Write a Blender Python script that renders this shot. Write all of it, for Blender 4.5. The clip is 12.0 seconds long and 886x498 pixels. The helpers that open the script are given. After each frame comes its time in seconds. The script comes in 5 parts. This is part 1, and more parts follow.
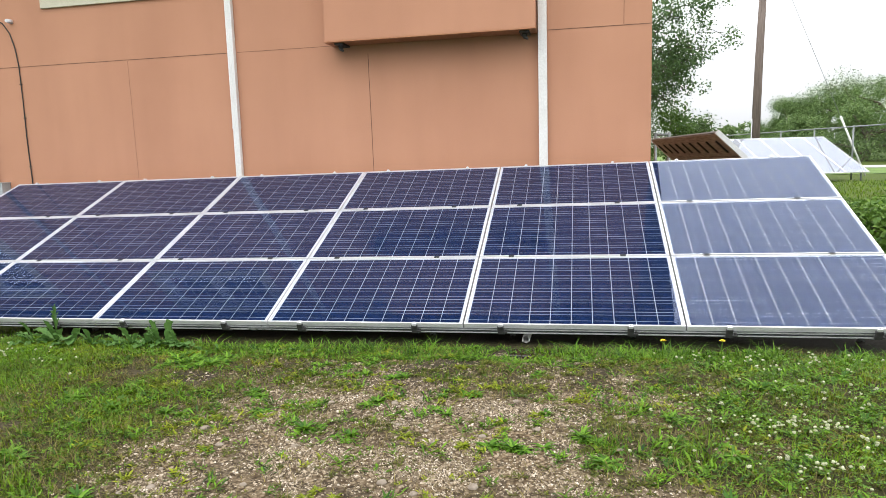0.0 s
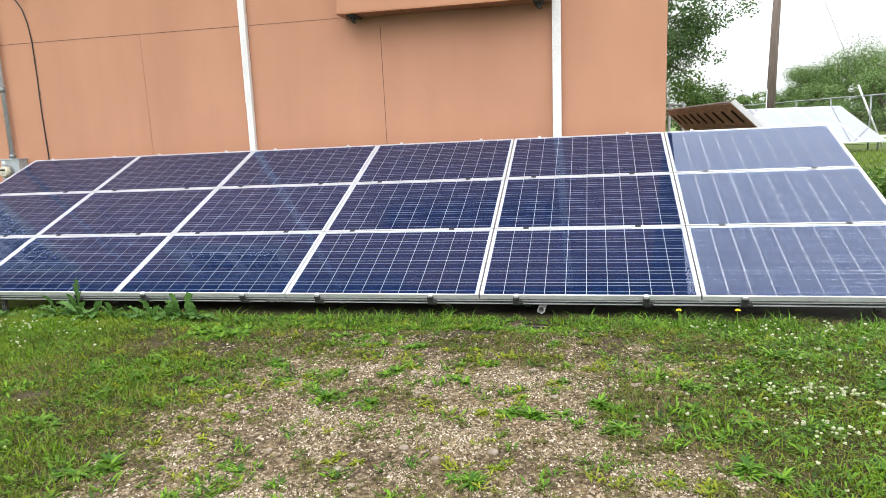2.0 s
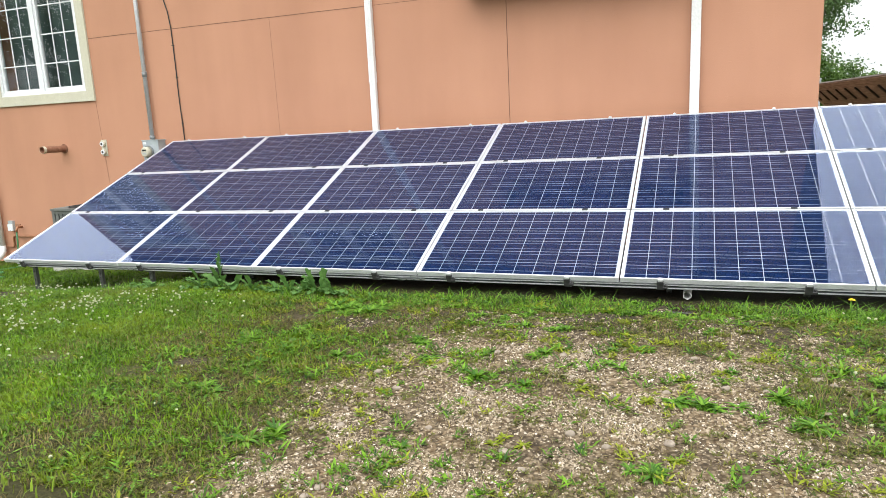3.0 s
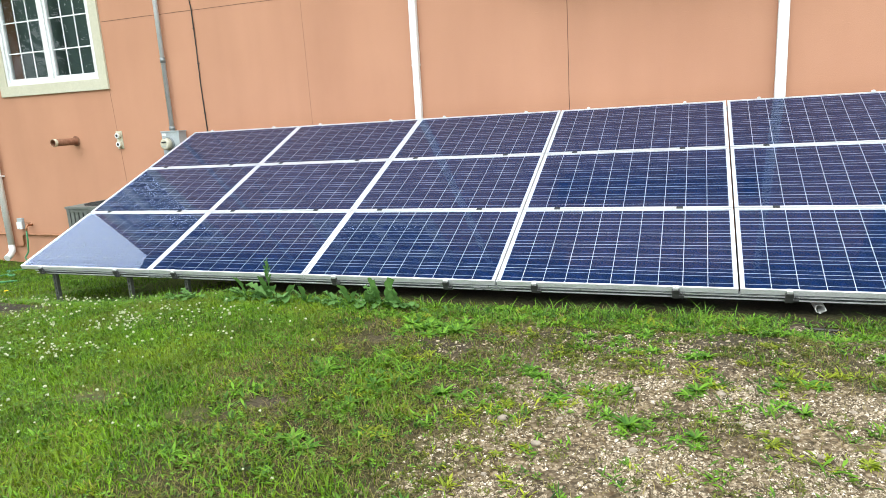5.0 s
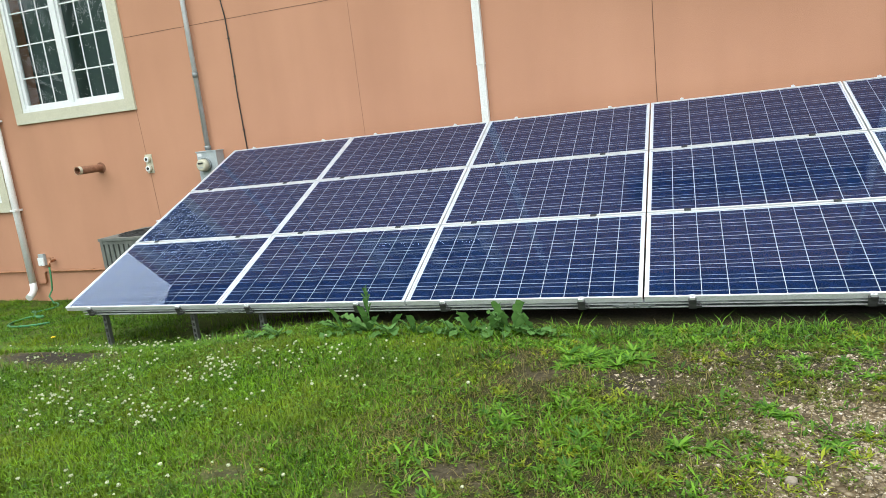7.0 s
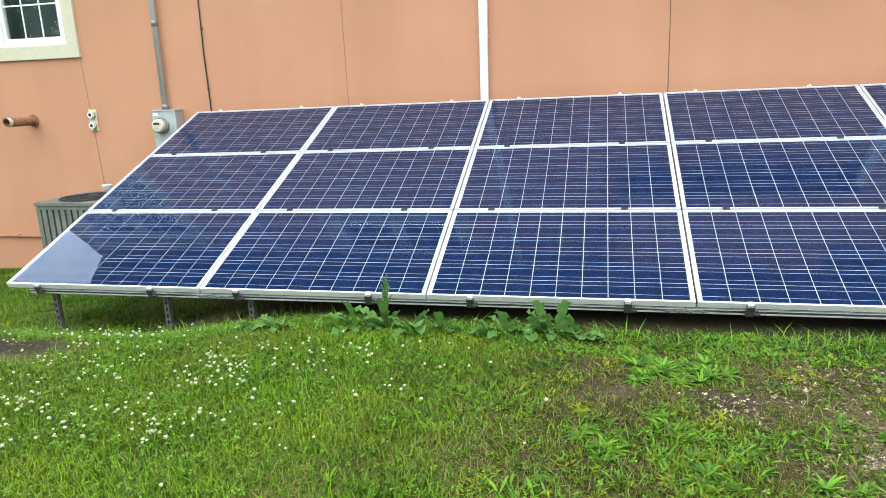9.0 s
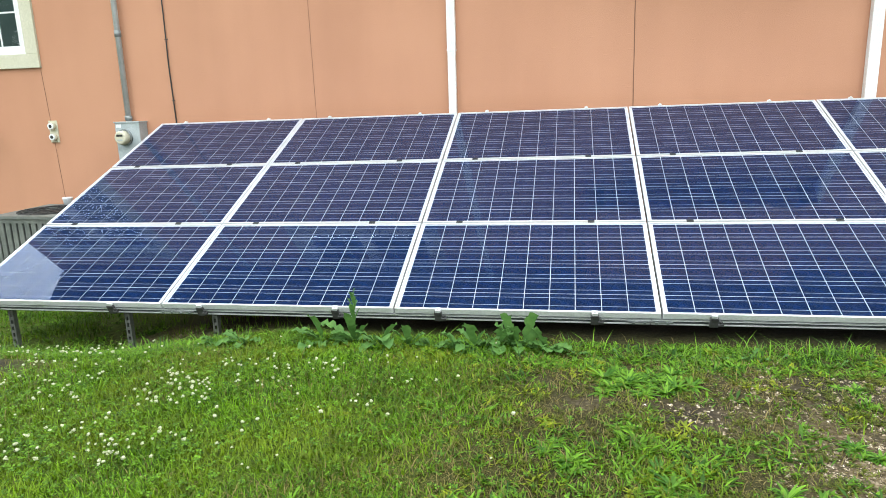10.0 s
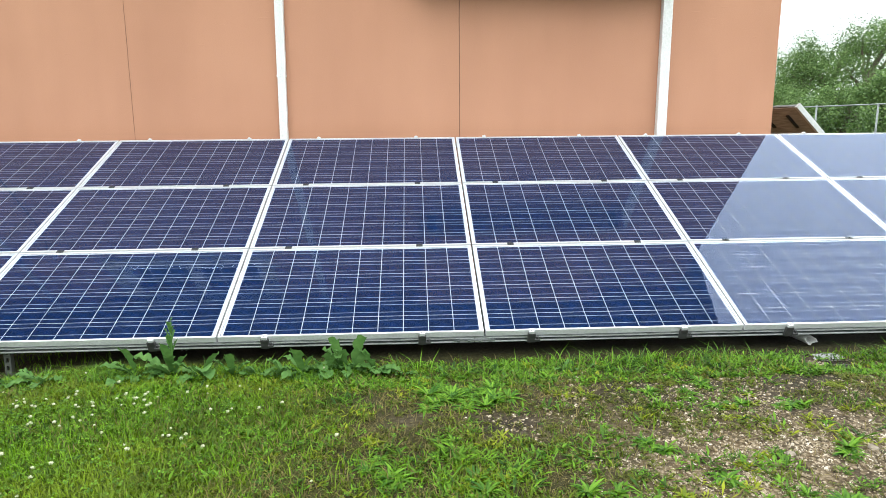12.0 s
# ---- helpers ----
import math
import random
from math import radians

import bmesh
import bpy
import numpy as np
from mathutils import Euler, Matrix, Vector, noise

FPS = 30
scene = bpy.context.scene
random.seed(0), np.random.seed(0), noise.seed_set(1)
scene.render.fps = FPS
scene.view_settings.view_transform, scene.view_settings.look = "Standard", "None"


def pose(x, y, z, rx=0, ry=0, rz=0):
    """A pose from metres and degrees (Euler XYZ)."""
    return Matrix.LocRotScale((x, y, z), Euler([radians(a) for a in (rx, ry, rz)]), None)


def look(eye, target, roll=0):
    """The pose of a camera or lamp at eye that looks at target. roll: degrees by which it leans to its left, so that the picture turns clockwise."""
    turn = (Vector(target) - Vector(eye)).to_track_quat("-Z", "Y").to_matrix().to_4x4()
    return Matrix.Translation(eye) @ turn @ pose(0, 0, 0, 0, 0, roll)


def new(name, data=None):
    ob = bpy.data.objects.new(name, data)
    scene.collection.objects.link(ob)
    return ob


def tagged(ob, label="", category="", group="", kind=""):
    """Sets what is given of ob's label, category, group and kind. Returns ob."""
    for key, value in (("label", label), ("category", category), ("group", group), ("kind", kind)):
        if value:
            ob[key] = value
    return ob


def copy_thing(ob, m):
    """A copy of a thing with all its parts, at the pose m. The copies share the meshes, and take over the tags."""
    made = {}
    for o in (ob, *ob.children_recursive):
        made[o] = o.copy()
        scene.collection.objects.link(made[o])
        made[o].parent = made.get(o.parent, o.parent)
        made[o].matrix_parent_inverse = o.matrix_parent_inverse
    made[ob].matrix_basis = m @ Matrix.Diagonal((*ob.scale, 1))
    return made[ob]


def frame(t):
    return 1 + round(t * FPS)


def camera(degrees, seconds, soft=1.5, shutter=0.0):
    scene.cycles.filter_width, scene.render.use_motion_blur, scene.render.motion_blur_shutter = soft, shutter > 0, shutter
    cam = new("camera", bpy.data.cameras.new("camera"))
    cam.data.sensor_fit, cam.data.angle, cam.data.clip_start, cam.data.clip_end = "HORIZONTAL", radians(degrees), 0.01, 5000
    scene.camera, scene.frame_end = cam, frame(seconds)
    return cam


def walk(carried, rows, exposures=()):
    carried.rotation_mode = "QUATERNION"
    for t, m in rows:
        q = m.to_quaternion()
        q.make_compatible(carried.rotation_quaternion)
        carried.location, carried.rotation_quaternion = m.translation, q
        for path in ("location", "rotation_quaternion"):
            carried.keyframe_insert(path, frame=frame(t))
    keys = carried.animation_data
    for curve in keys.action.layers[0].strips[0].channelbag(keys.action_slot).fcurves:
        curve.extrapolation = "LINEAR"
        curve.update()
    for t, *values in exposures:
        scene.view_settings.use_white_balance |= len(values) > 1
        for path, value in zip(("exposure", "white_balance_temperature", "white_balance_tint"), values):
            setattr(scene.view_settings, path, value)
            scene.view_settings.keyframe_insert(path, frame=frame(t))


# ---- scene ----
cam = camera(67.4, 12.0, soft=0.6)
ROWS = [
    (0, 7.476, -4.951, 1.328, 82.33, 1.70, 11.60),
    (0.5, 7.463, -4.952, 1.298, 81.79, 1.52, 13.87),
    (1, 7.462, -4.901, 1.294, 80.94, 1.43, 12.85),
    (1.5, 7.456, -5.008, 1.303, 81.23, 0.99, 10.75),
    (2, 7.443, -4.991, 1.318, 80.11, 2.18, 12.44),
    (2.5, 7.250, -4.996, 1.284, 81.62, 2.73, 13.97),
    (3, 7.105, -4.960, 1.269, 79.10, 2.61, 20.68),
    (3.2, 7.054, -4.921, 1.305, 79.11, 3.42, 21.69),
    (4.8, 6.406, -4.560, 1.343, 77.82, 3.85, 19.44),
    (5, 6.290, -4.548, 1.331, 77.80, 3.15, 20.42),
    (5.5, 6.052, -4.405, 1.291, 79.28, 2.61, 20.90),
    (6, 5.810, -4.310, 1.326, 78.47, 4.23, 23.10),
    (6.5, 5.459, -4.219, 1.297, 79.77, 5.59, 18.64),
    (6.7, 5.342, -4.246, 1.300, 78.97, 6.10, 19.30),
    (8.3, 4.522, -3.935, 1.267, 77.87, 4.67, 14.34),
    (8.5, 4.407, -3.939, 1.286, 75.27, 3.31, 12.08),
    (9, 4.367, -3.945, 1.312, 76.47, 2.01, 13.11),
    (9.5, 4.377, -3.944, 1.314, 76.81, 1.82, 11.64),
    (10, 4.386, -3.925, 1.314, 77.43, 1.70, 10.64),
    (10.5, 4.431, -3.956, 1.290, 78.39, 0.77, 9.39),
    (11, 4.457, -3.975, 1.289, 77.64, 2.28, 6.28),
    (11.5, 4.458, -3.983, 1.288, 77.78, 2.10, 1.14),
    (12, 4.489, -3.956, 1.272, 79.90, 0.01, -2.66),
]
walk(cam, [(t, pose(x, y, z, rx, ry, rz)) for t, x, y, z, rx, ry, rz in ROWS],
     [(0.0, -0.76, 6500, 10), (0.7, -0.60, 6500, 10), (2.0, -0.59, 6500, 10), (2.5, -0.56, 6500, 9), (3.2, -0.51, 6500, 8), (4.8, -0.37, 6280, 4), (5.5, -0.46, 6280, 3), (6.5, -0.66, 6280, 2), (8.3, -0.56, 6280, 1), (9.0, -0.40, 6280, 1), (9.5, -0.44, 6280, 1), (10.5, -0.45, 6280, 2), (11.0, -0.68, 6280, 2), (11.5, -0.56, 6280, 3), (12.0, -0.53, 6280, 3)])

# ---- world and light: a bright overcast sky ----
world = bpy.data.worlds.new("overcast_sky")
scene.world = world
world.use_nodes = True
wn, wl = world.node_tree.nodes, world.node_tree.links
wn.clear()
sky = wn.new("ShaderNodeTexSky")
sky.sky_type, sky.sun_disc = "NISHITA", False
sky.sun_elevation, sky.sun_rotation = radians(52), radians(200)
sky.dust_density, sky.air_density = 6.0, 1.0
soften = wn.new("ShaderNodeHueSaturation")
soften.inputs["Saturation"].default_value = 0.12
cloud = wn.new("ShaderNodeMix")
cloud.data_type = "RGBA"
cloud.inputs["Factor"].default_value = 0.8
way = wn.new("ShaderNodeTexCoord")
axes = wn.new("ShaderNodeSeparateXYZ")
dome = wn.new("ShaderNodeValToRGB")
dome.color_ramp.elements[0].position, dome.color_ramp.elements[0].color = 0.0, (0.265, 0.272, 0.284, 1)
dome.color_ramp.elements[1].position, dome.color_ramp.elements[1].color = 1.0, (1.12, 1.13, 1.16, 1)
middle = dome.color_ramp.elements.new(0.55)
middle.color = (1.00, 1.01, 1.04, 1)
gain = wn.new("ShaderNodeVectorMath")
gain.operation = "SCALE"
gain.inputs["Scale"].default_value = 58.0
wl.new(way.outputs["Generated"], axes.inputs[0])
wl.new(axes.outputs["Z"], dome.inputs[0])
wl.new(dome.outputs["Color"], gain.inputs[0])
wl.new(gain.outputs[0], cloud.inputs["B"])
back = wn.new("ShaderNodeBackground")
back.inputs["Strength"].default_value = 0.105
wout = wn.new("ShaderNodeOutputWorld")
wl.new(sky.outputs[0], soften.inputs["Color"])
wl.new(soften.outputs[0], cloud.inputs["A"])
wl.new(cloud.outputs["Result"], back.inputs["Color"])
wl.new(back.outputs[0], wout.inputs[0])

sun_data = bpy.data.lights.new("sun", "SUN")
sun_data.energy, sun_data.angle, sun_data.color = 0.7, radians(35), (1.0, 0.96, 0.9)
sun = new("sun", sun_data)
sun.matrix_world = look((2.5, -6.0, 9.0), (3.5, 0.0, 0.0))


# ---- materials ----
def material(name, rough=0.7, metal=0.0, base=(0.5, 0.5, 0.5), spec=0.5):
    m = bpy.data.materials.new(name)
    m.use_nodes = True
    b = m.node_tree.nodes["Principled BSDF"]
    b.inputs["Roughness"].default_value = rough
    b.inputs["Metallic"].default_value = metal
    b.inputs["Base Color"].default_value = (*base, 1)
    b.inputs["Specular IOR Level"].default_value = spec
    return m, m.node_tree.nodes, m.node_tree.links, b


def tex(nodes, links, kind, scale, coords="Object", stretch=(1, 1, 1), detail=4.0, rough=0.55):
    c = nodes.new("ShaderNodeTexCoord")
    mp = nodes.new("ShaderNodeMapping")
    mp.inputs["Scale"].default_value = stretch
    links.new(c.outputs[coords], mp.inputs["Vector"])
    if kind == "noise":
        n = nodes.new("ShaderNodeTexNoise")
        n.inputs["Detail"].default_value = detail
        n.inputs["Roughness"].default_value = rough
    else:
        n = nodes.new("ShaderNodeTexVoronoi")
    n.inputs["Scale"].default_value = scale
    links.new(mp.outputs[0], n.inputs["Vector"])
    return n


def ramp(nodes, links, source, stops):
    r = nodes.new("ShaderNodeValToRGB")
    while len(r.color_ramp.elements) < len(stops):
        r.color_ramp.elements.new(0.5)
    for e, (p, c) in zip(r.color_ramp.elements, stops):
        e.position, e.color = p, (*c, 1)
    links.new(source, r.inputs[0])
    return r


def bump(nodes, links, height, shader, strength=0.3, distance=0.01):
    b = nodes.new("ShaderNodeBump")
    b.inputs["Strength"].default_value = strength
    b.inputs["Distance"].default_value = distance
    links.new(height, b.inputs["Height"])
    links.new(b.outputs[0], shader.inputs["Normal"])
    return b


def mix(nodes, links, fac, a, b, mode="MIX"):
    m = nodes.new("ShaderNodeMix")
    m.data_type, m.blend_type = "RGBA", mode
    for key, v in (("Factor", fac), ("A", a), ("B", b)):
        if isinstance(v, (int, float)):
            m.inputs[key].default_value = v
        elif isinstance(v, tuple):
            m.inputs[key].default_value = (*v, 1)
        else:
            links.new(v, m.inputs[key])
    return m.outputs["Result"]


def varied(name, dark, light, scale=8.0, rough=0.7, metal=0.0, relief=0.15, stretch=(1, 1, 1), spec=0.5, coords="Object", fine=70.0):
    """A surface with blotches at one scale and grain at a finer one."""
    m, n, l, b = material(name, rough, metal, spec=spec)
    big = tex(n, l, "noise", scale, coords, stretch)
    small = tex(n, l, "noise", fine, coords, stretch, 3.0)
    r = ramp(n, l, big.outputs["Fac"], [(0.3, dark), (0.7, light)])
    g = ramp(n, l, small.outputs["Fac"], [(0.3, (0.82, 0.82, 0.82)), (0.7, (1.0, 1.0, 1.0))])
    l.new(mix(n, l, 1.0, r.outputs[0], g.outputs[0], "MULTIPLY"), b.inputs["Base Color"])
    if relief:
        bump(n, l, small.outputs["Fac"], b, relief)
    return m


def stucco_material():
    m, n, l, b = material("orange_stucco", 0.88, spec=0.25)
    big = tex(n, l, "noise", 0.7, detail=5.0)
    streak = tex(n, l, "noise", 1.0, stretch=(2.2, 2.2, 0.25), detail=6.0)
    fine = tex(n, l, "noise", 120.0, detail=2.0)
    trowel = tex(n, l, "noise", 9.0, stretch=(0.6, 1, 2.2), detail=6.0)
    base = ramp(n, l, big.outputs["Fac"], [(0.25, (0.450, 0.226, 0.141)), (0.75, (0.515, 0.268, 0.169))])
    st = ramp(n, l, streak.outputs["Fac"], [(0.28, (0.86, 0.85, 0.85)), (0.62, (1.0, 1.0, 1.0))])
    gr = ramp(n, l, fine.outputs["Fac"], [(0.3, (0.93, 0.93, 0.93)), (0.7, (1.0, 1.0, 1.0))])
    c = mix(n, l, 0.55, base.outputs[0], st.outputs[0], "MULTIPLY")
    l.new(mix(n, l, 1.0, c, gr.outputs[0], "MULTIPLY"), b.inputs["Base Color"])
    scratch = tex(n, l, "noise", 5.0, stretch=(1.6, 1, 9.0), detail=3.0)
    marks = ramp(n, l, scratch.outputs["Fac"], [(0.68, (0, 0, 0)), (0.74, (1, 1, 1))])
    h = mix(n, l, 0.30, fine.outputs["Fac"], trowel.outputs["Fac"])
    h = mix(n, l, 0.25, h, marks.outputs[0])
    bump(n, l, h, b, 0.45, 0.006)
    return m


def cell_material():
    """Blue multicrystalline silicon: grains in slightly different blues."""
    m, n, l, b = material("silicon_cell", 0.35, spec=0.12)
    info = n.new("ShaderNodeObjectInfo")
    grain = tex(n, l, "voronoi", 55.0)
    r = ramp(n, l, grain.outputs["Color"], [(0.1, (0.0008, 0.0110, 0.048)), (0.9, (0.0018, 0.0210, 0.092))])
    tint = ramp(n, l, info.outputs["Random"], [(0.0, (0.80, 0.80, 0.85)), (1.0, (1.0, 1.0, 1.0))])
    l.new(mix(n, l, 1.0, r.outputs[0], tint.outputs[0], "MULTIPLY"), b.inputs["Base Color"])
    return m


def pane_material(name, rough, dirt=0.0, ior=1.5, coat=(1, 1, 1)):
    """Clear glass: what lies behind shows, with a Fresnel gloss and a film of dust."""
    m = bpy.data.materials.new(name)
    m.use_nodes = True
    n, l = m.node_tree.nodes, m.node_tree.links
    n.clear()
    out = n.new("ShaderNodeOutputMaterial")
    clear, gloss, mixer = n.new("ShaderNodeBsdfTransparent"), n.new("ShaderNodeBsdfGlossy"), n.new("ShaderNodeMixShader")
    gloss.inputs["Roughness"].default_value = rough
    gloss.inputs["Color"].default_value = (*coat, 1)
    fres = n.new("ShaderNodeFresnel")
    fres.inputs["IOR"].default_value = ior
    l.new(fres.outputs[0], mixer.inputs[0])
    l.new(clear.outputs[0], mixer.inputs[1])
    l.new(gloss.outputs[0], mixer.inputs[2])
    if dirt:
        film, dust = n.new("ShaderNodeMixShader"), n.new("ShaderNodeBsdfDiffuse")
        dust.inputs["Color"].default_value = (0.55, 0.52, 0.55, 1)
        spots = tex(n, l, "noise", 5.0, detail=6.0)
        r = ramp(n, l, spots.outputs["Fac"], [(0.3, (dirt * 0.5,) * 3), (0.75, (dirt * 1.6,) * 3)])
        l.new(r.outputs[0], film.inputs[0])
        l.new(mixer.outputs[0], film.inputs[1])
        l.new(dust.outputs[0], film.inputs[2])
        l.new(film.outputs[0], out.inputs[0])
    else:
        l.new(mixer.outputs[0], out.inputs[0])
    return m


def ground_material():
    """Gravel, soil and thin moss, mixed by the cover painted on the sheet (red: green cover, green: bare soil and shade
    painted under the rack, blue: litter).
    """
    m, n, l, b = material("gravelly_ground", 0.95, spec=0.2)
    att = n.new("ShaderNodeAttribute")
    att.attribute_name = "cover"
    sep = n.new("ShaderNodeSeparateColor")
    l.new(att.outputs["Color"], sep.inputs[0])
    stones = tex(n, l, "voronoi", 55.0)
    stones2 = tex(n, l, "voronoi", 120.0)
    blotch = tex(n, l, "noise", 3.0, detail=8.0, rough=0.65)
    fine = tex(n, l, "noise", 60.0, detail=6.0, rough=0.7)
    g1 = ramp(n, l, stones.outputs["Color"], [(0.05, (0.044, 0.033, 0.018)), (0.5, (0.155, 0.117, 0.071)), (0.95, (0.34, 0.272, 0.184))])
    edge = ramp(n, l, stones.outputs["Distance"], [(0.20, (1, 1, 1)), (0.80, (0.42, 0.35, 0.27))])
    gravel = mix(n, l, 1.0, g1.outputs[0], edge.outputs[0], "MULTIPLY")
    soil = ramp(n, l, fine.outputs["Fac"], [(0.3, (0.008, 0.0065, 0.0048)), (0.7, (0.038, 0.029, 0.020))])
    moss = ramp(n, l, fine.outputs["Fac"], [(0.3, (0.012, 0.026, 0.002)), (0.7, (0.090, 0.125, 0.010))])
    litter = ramp(n, l, fine.outputs["Fac"], [(0.3, (0.008, 0.008, 0.002)), (0.7, (0.050, 0.046, 0.013))])
    low = mix(n, l, sep.outputs[2], moss.outputs[0], litter.outputs[0])
    patch = ramp(n, l, blotch.outputs["Fac"], [(0.42, (0, 0, 0)), (0.60, (1, 1, 1))])
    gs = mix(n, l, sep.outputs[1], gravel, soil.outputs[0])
    fade = n.new("ShaderNodeMath")
    fade.operation = "MULTIPLY"
    l.new(patch.outputs[0], fade.inputs[0])
    fade.inputs[1].default_value = 0.50
    gs2 = mix(n, l, fade.outputs[0], gs, soil.outputs[0])
    l.new(mix(n, l, sep.outputs[0], gs2, low), b.inputs["Base Color"])
    h = mix(n, l, 0.5, stones.outputs["Distance"], fine.outputs["Fac"])
    bump(n, l, h, b, 0.6, 0.012)
    return m


def leaf_material(name, dark, light, scale=3.0, spec=0.25):
    """Leaves vary island by island; light comes through a little."""
    m, n, l, b = material(name, 0.55, spec=spec)
    geo = n.new("ShaderNodeNewGeometry")
    big = tex(n, l, "noise", scale)
    f = n.new("ShaderNodeMath")
    f.operation = "ADD"
    l.new(geo.outputs["Random Per Island"], f.inputs[0])
    l.new(big.outputs["Fac"], f.inputs[1])
    h = n.new("ShaderNodeMath")
    h.operation = "MULTIPLY"
    h.inputs[1].default_value = 0.5
    l.new(f.outputs[0], h.inputs[0])
    r = ramp(n, l, h.outputs[0], [(0.2, dark), (0.8, light)])
    l.new(r.outputs[0], b.inputs["Base Color"])
    tr = n.new("ShaderNodeBsdfTranslucent")
    l.new(r.outputs[0], tr.inputs["Color"])
    ms = n.new("ShaderNodeMixShader")
    ms.inputs[0].default_value = 0.3
    l.new(b.outputs[0], ms.inputs[1])
    l.new(tr.outputs[0], ms.inputs[2])
    l.new(ms.outputs[0], n["Material Output"].inputs[0])
    return m


def grass_material(name, deep, fresh, olive):
    """Blades vary one by one and in broad patches, from deep green over fresh green to olive yellow."""
    m = leaf_material(name, deep, fresh, 3.0)
    n, l = m.node_tree.nodes, m.node_tree.links
    shades = next(k for k in n if k.type == "VALTORGB")
    broad = tex(n, l, "noise", 1.15, detail=5.0, rough=0.62)
    where = ramp(n, l, broad.outputs["Fac"], [(0.45, (0, 0, 0)), (0.62, (1, 1, 1))])
    dim = tex(n, l, "noise", 0.9, stretch=(1.0, 1.4, 1.0), detail=6.0, rough=0.65)
    tone = ramp(n, l, dim.outputs["Fac"], [(0.36, (0.55, 0.62, 0.60)), (0.58, (1.06, 1.04, 1.0))])
    c = mix(n, l, where.outputs[0], shades.outputs[0], mix(n, l, 0.50, shades.outputs[0], olive))
    c = mix(n, l, 1.0, c, tone.outputs[0], "MULTIPLY")
    l.new(c, n["Principled BSDF"].inputs["Base Color"])
    l.new(c, next(k for k in n if k.type == "BSDF_TRANSLUCENT").inputs["Color"])
    return m


STUCCO = stucco_material()
CELL = cell_material()
PANE = pane_material("panel_glass", 0.012, 0.002, 1.44, (0.72, 0.80, 1.0))
WINDOW_GLASS = pane_material("window_glass", 0.01)
GROUND = ground_material()
BUSBAR = varied("tinned_busbar", (0.36, 0.42, 0.58), (0.46, 0.52, 0.68), rough=0.4, metal=0.0, relief=0)
BACKSHEET = varied("white_backsheet", (0.68, 0.72, 0.79), (0.74, 0.78, 0.85), 3.0, rough=0.5, relief=0.03)
ALU = varied("anodised_aluminium", (0.66, 0.67, 0.68), (0.78, 0.79, 0.80), 6.0, rough=0.42, metal=0.35, relief=0.04)
GALV = varied("galvanised_steel", (0.17, 0.185, 0.185), (0.31, 0.33, 0.33), 14.0, rough=0.5, metal=0.5, relief=0.05)
# clamps and fittings; also the shade painted inside the front rail
DARK_STEEL = varied("weathered_clamp_and_rail_shade", (0.025, 0.025, 0.025), (0.07, 0.07, 0.07), 30.0, rough=0.55, metal=0.2)
WHITE_PIPE = varied("white_painted_downspout", (0.72, 0.71, 0.69), (0.80, 0.80, 0.79), 3.0, rough=0.45, relief=0.03)
CREAM = varied("cream_trim", (0.54, 0.51, 0.39), (0.59, 0.56, 0.44), 4.0, rough=0.7, relief=0.04)
VINYL = varied("white_vinyl", (0.74, 0.75, 0.76), (0.80, 0.81, 0.82), 4.0, rough=0.4, relief=0.02)
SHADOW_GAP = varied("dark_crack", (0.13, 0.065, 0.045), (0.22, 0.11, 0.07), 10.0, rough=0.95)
WOOD = varied("weathered_board", (0.24, 0.220, 0.195), (0.50, 0.46, 0.41), 5.0, rough=0.85, stretch=(1, 8, 1))
GRAY_BOX = varied("grey_painted_steel", (0.36, 0.40, 0.42), (0.46, 0.50, 0.52), 8.0, rough=0.5, metal=0.2, relief=0.04)
AC_METAL = varied("dull_grey_unit", (0.13, 0.14, 0.13), (0.22, 0.23, 0.21), 7.0, rough=0.6, metal=0.3)
BLACK = varied("black_plastic", (0.012, 0.012, 0.012), (0.03, 0.03, 0.03), 10.0, rough=0.6)
RUST = varied("rusty_pipe", (0.16, 0.06, 0.03), (0.30, 0.14, 0.08), 20.0, rough=0.85)
SHINGLE = varied("grey_shingle", (0.20, 0.20, 0.21), (0.34, 0.34, 0.36), 12.0, rough=0.9, relief=0.4)
# the room's dimness behind the windows, put into a teal-grey colour
SHADE_ROOM = varied("painted_room_shade", (0.065, 0.110, 0.108), (0.085, 0.135, 0.130), 2.0, rough=0.9)
COPPER = varied("old_copper", (0.35, 0.16, 0.08), (0.48, 0.24, 0.13), 20.0, rough=0.5, metal=0.5)
GREEN_HOSE = varied("green_hose", (0.03, 0.16, 0.06), (0.05, 0.24, 0.09), 20.0, rough=0.5)
POLE_WOOD = varied("utility_pole_wood", (0.13, 0.10, 0.085), (0.24, 0.19, 0.165), 3.0, rough=0.9, stretch=(6, 6, 0.4))
BARK = varied("bark", (0.05, 0.04, 0.03), (0.14, 0.11, 0.08), 9.0, rough=0.95, relief=0.5, stretch=(1, 1, 0.3))
CONCRETE = varied("pale_concrete", (0.42, 0.40, 0.37), (0.55, 0.53, 0.50), 1.5, rough=0.9)
GRASS_BLADE = grass_material("grass_blade", (0.008, 0.038, 0.001), (0.180, 0.345, 0.006), (0.205, 0.225, 0.012))
DRY_BLADE = leaf_material("dry_blade", (0.075, 0.062, 0.019), (0.26, 0.210, 0.074), 2.0)
WEED_LEAF = leaf_material("weed_leaf", (0.008, 0.040, 0.003), (0.160, 0.320, 0.016), 4.0)
ROSETTE_LEAF = leaf_material("rosette_leaf", (0.022, 0.085, 0.005), (0.180, 0.345, 0.024), 9.0)
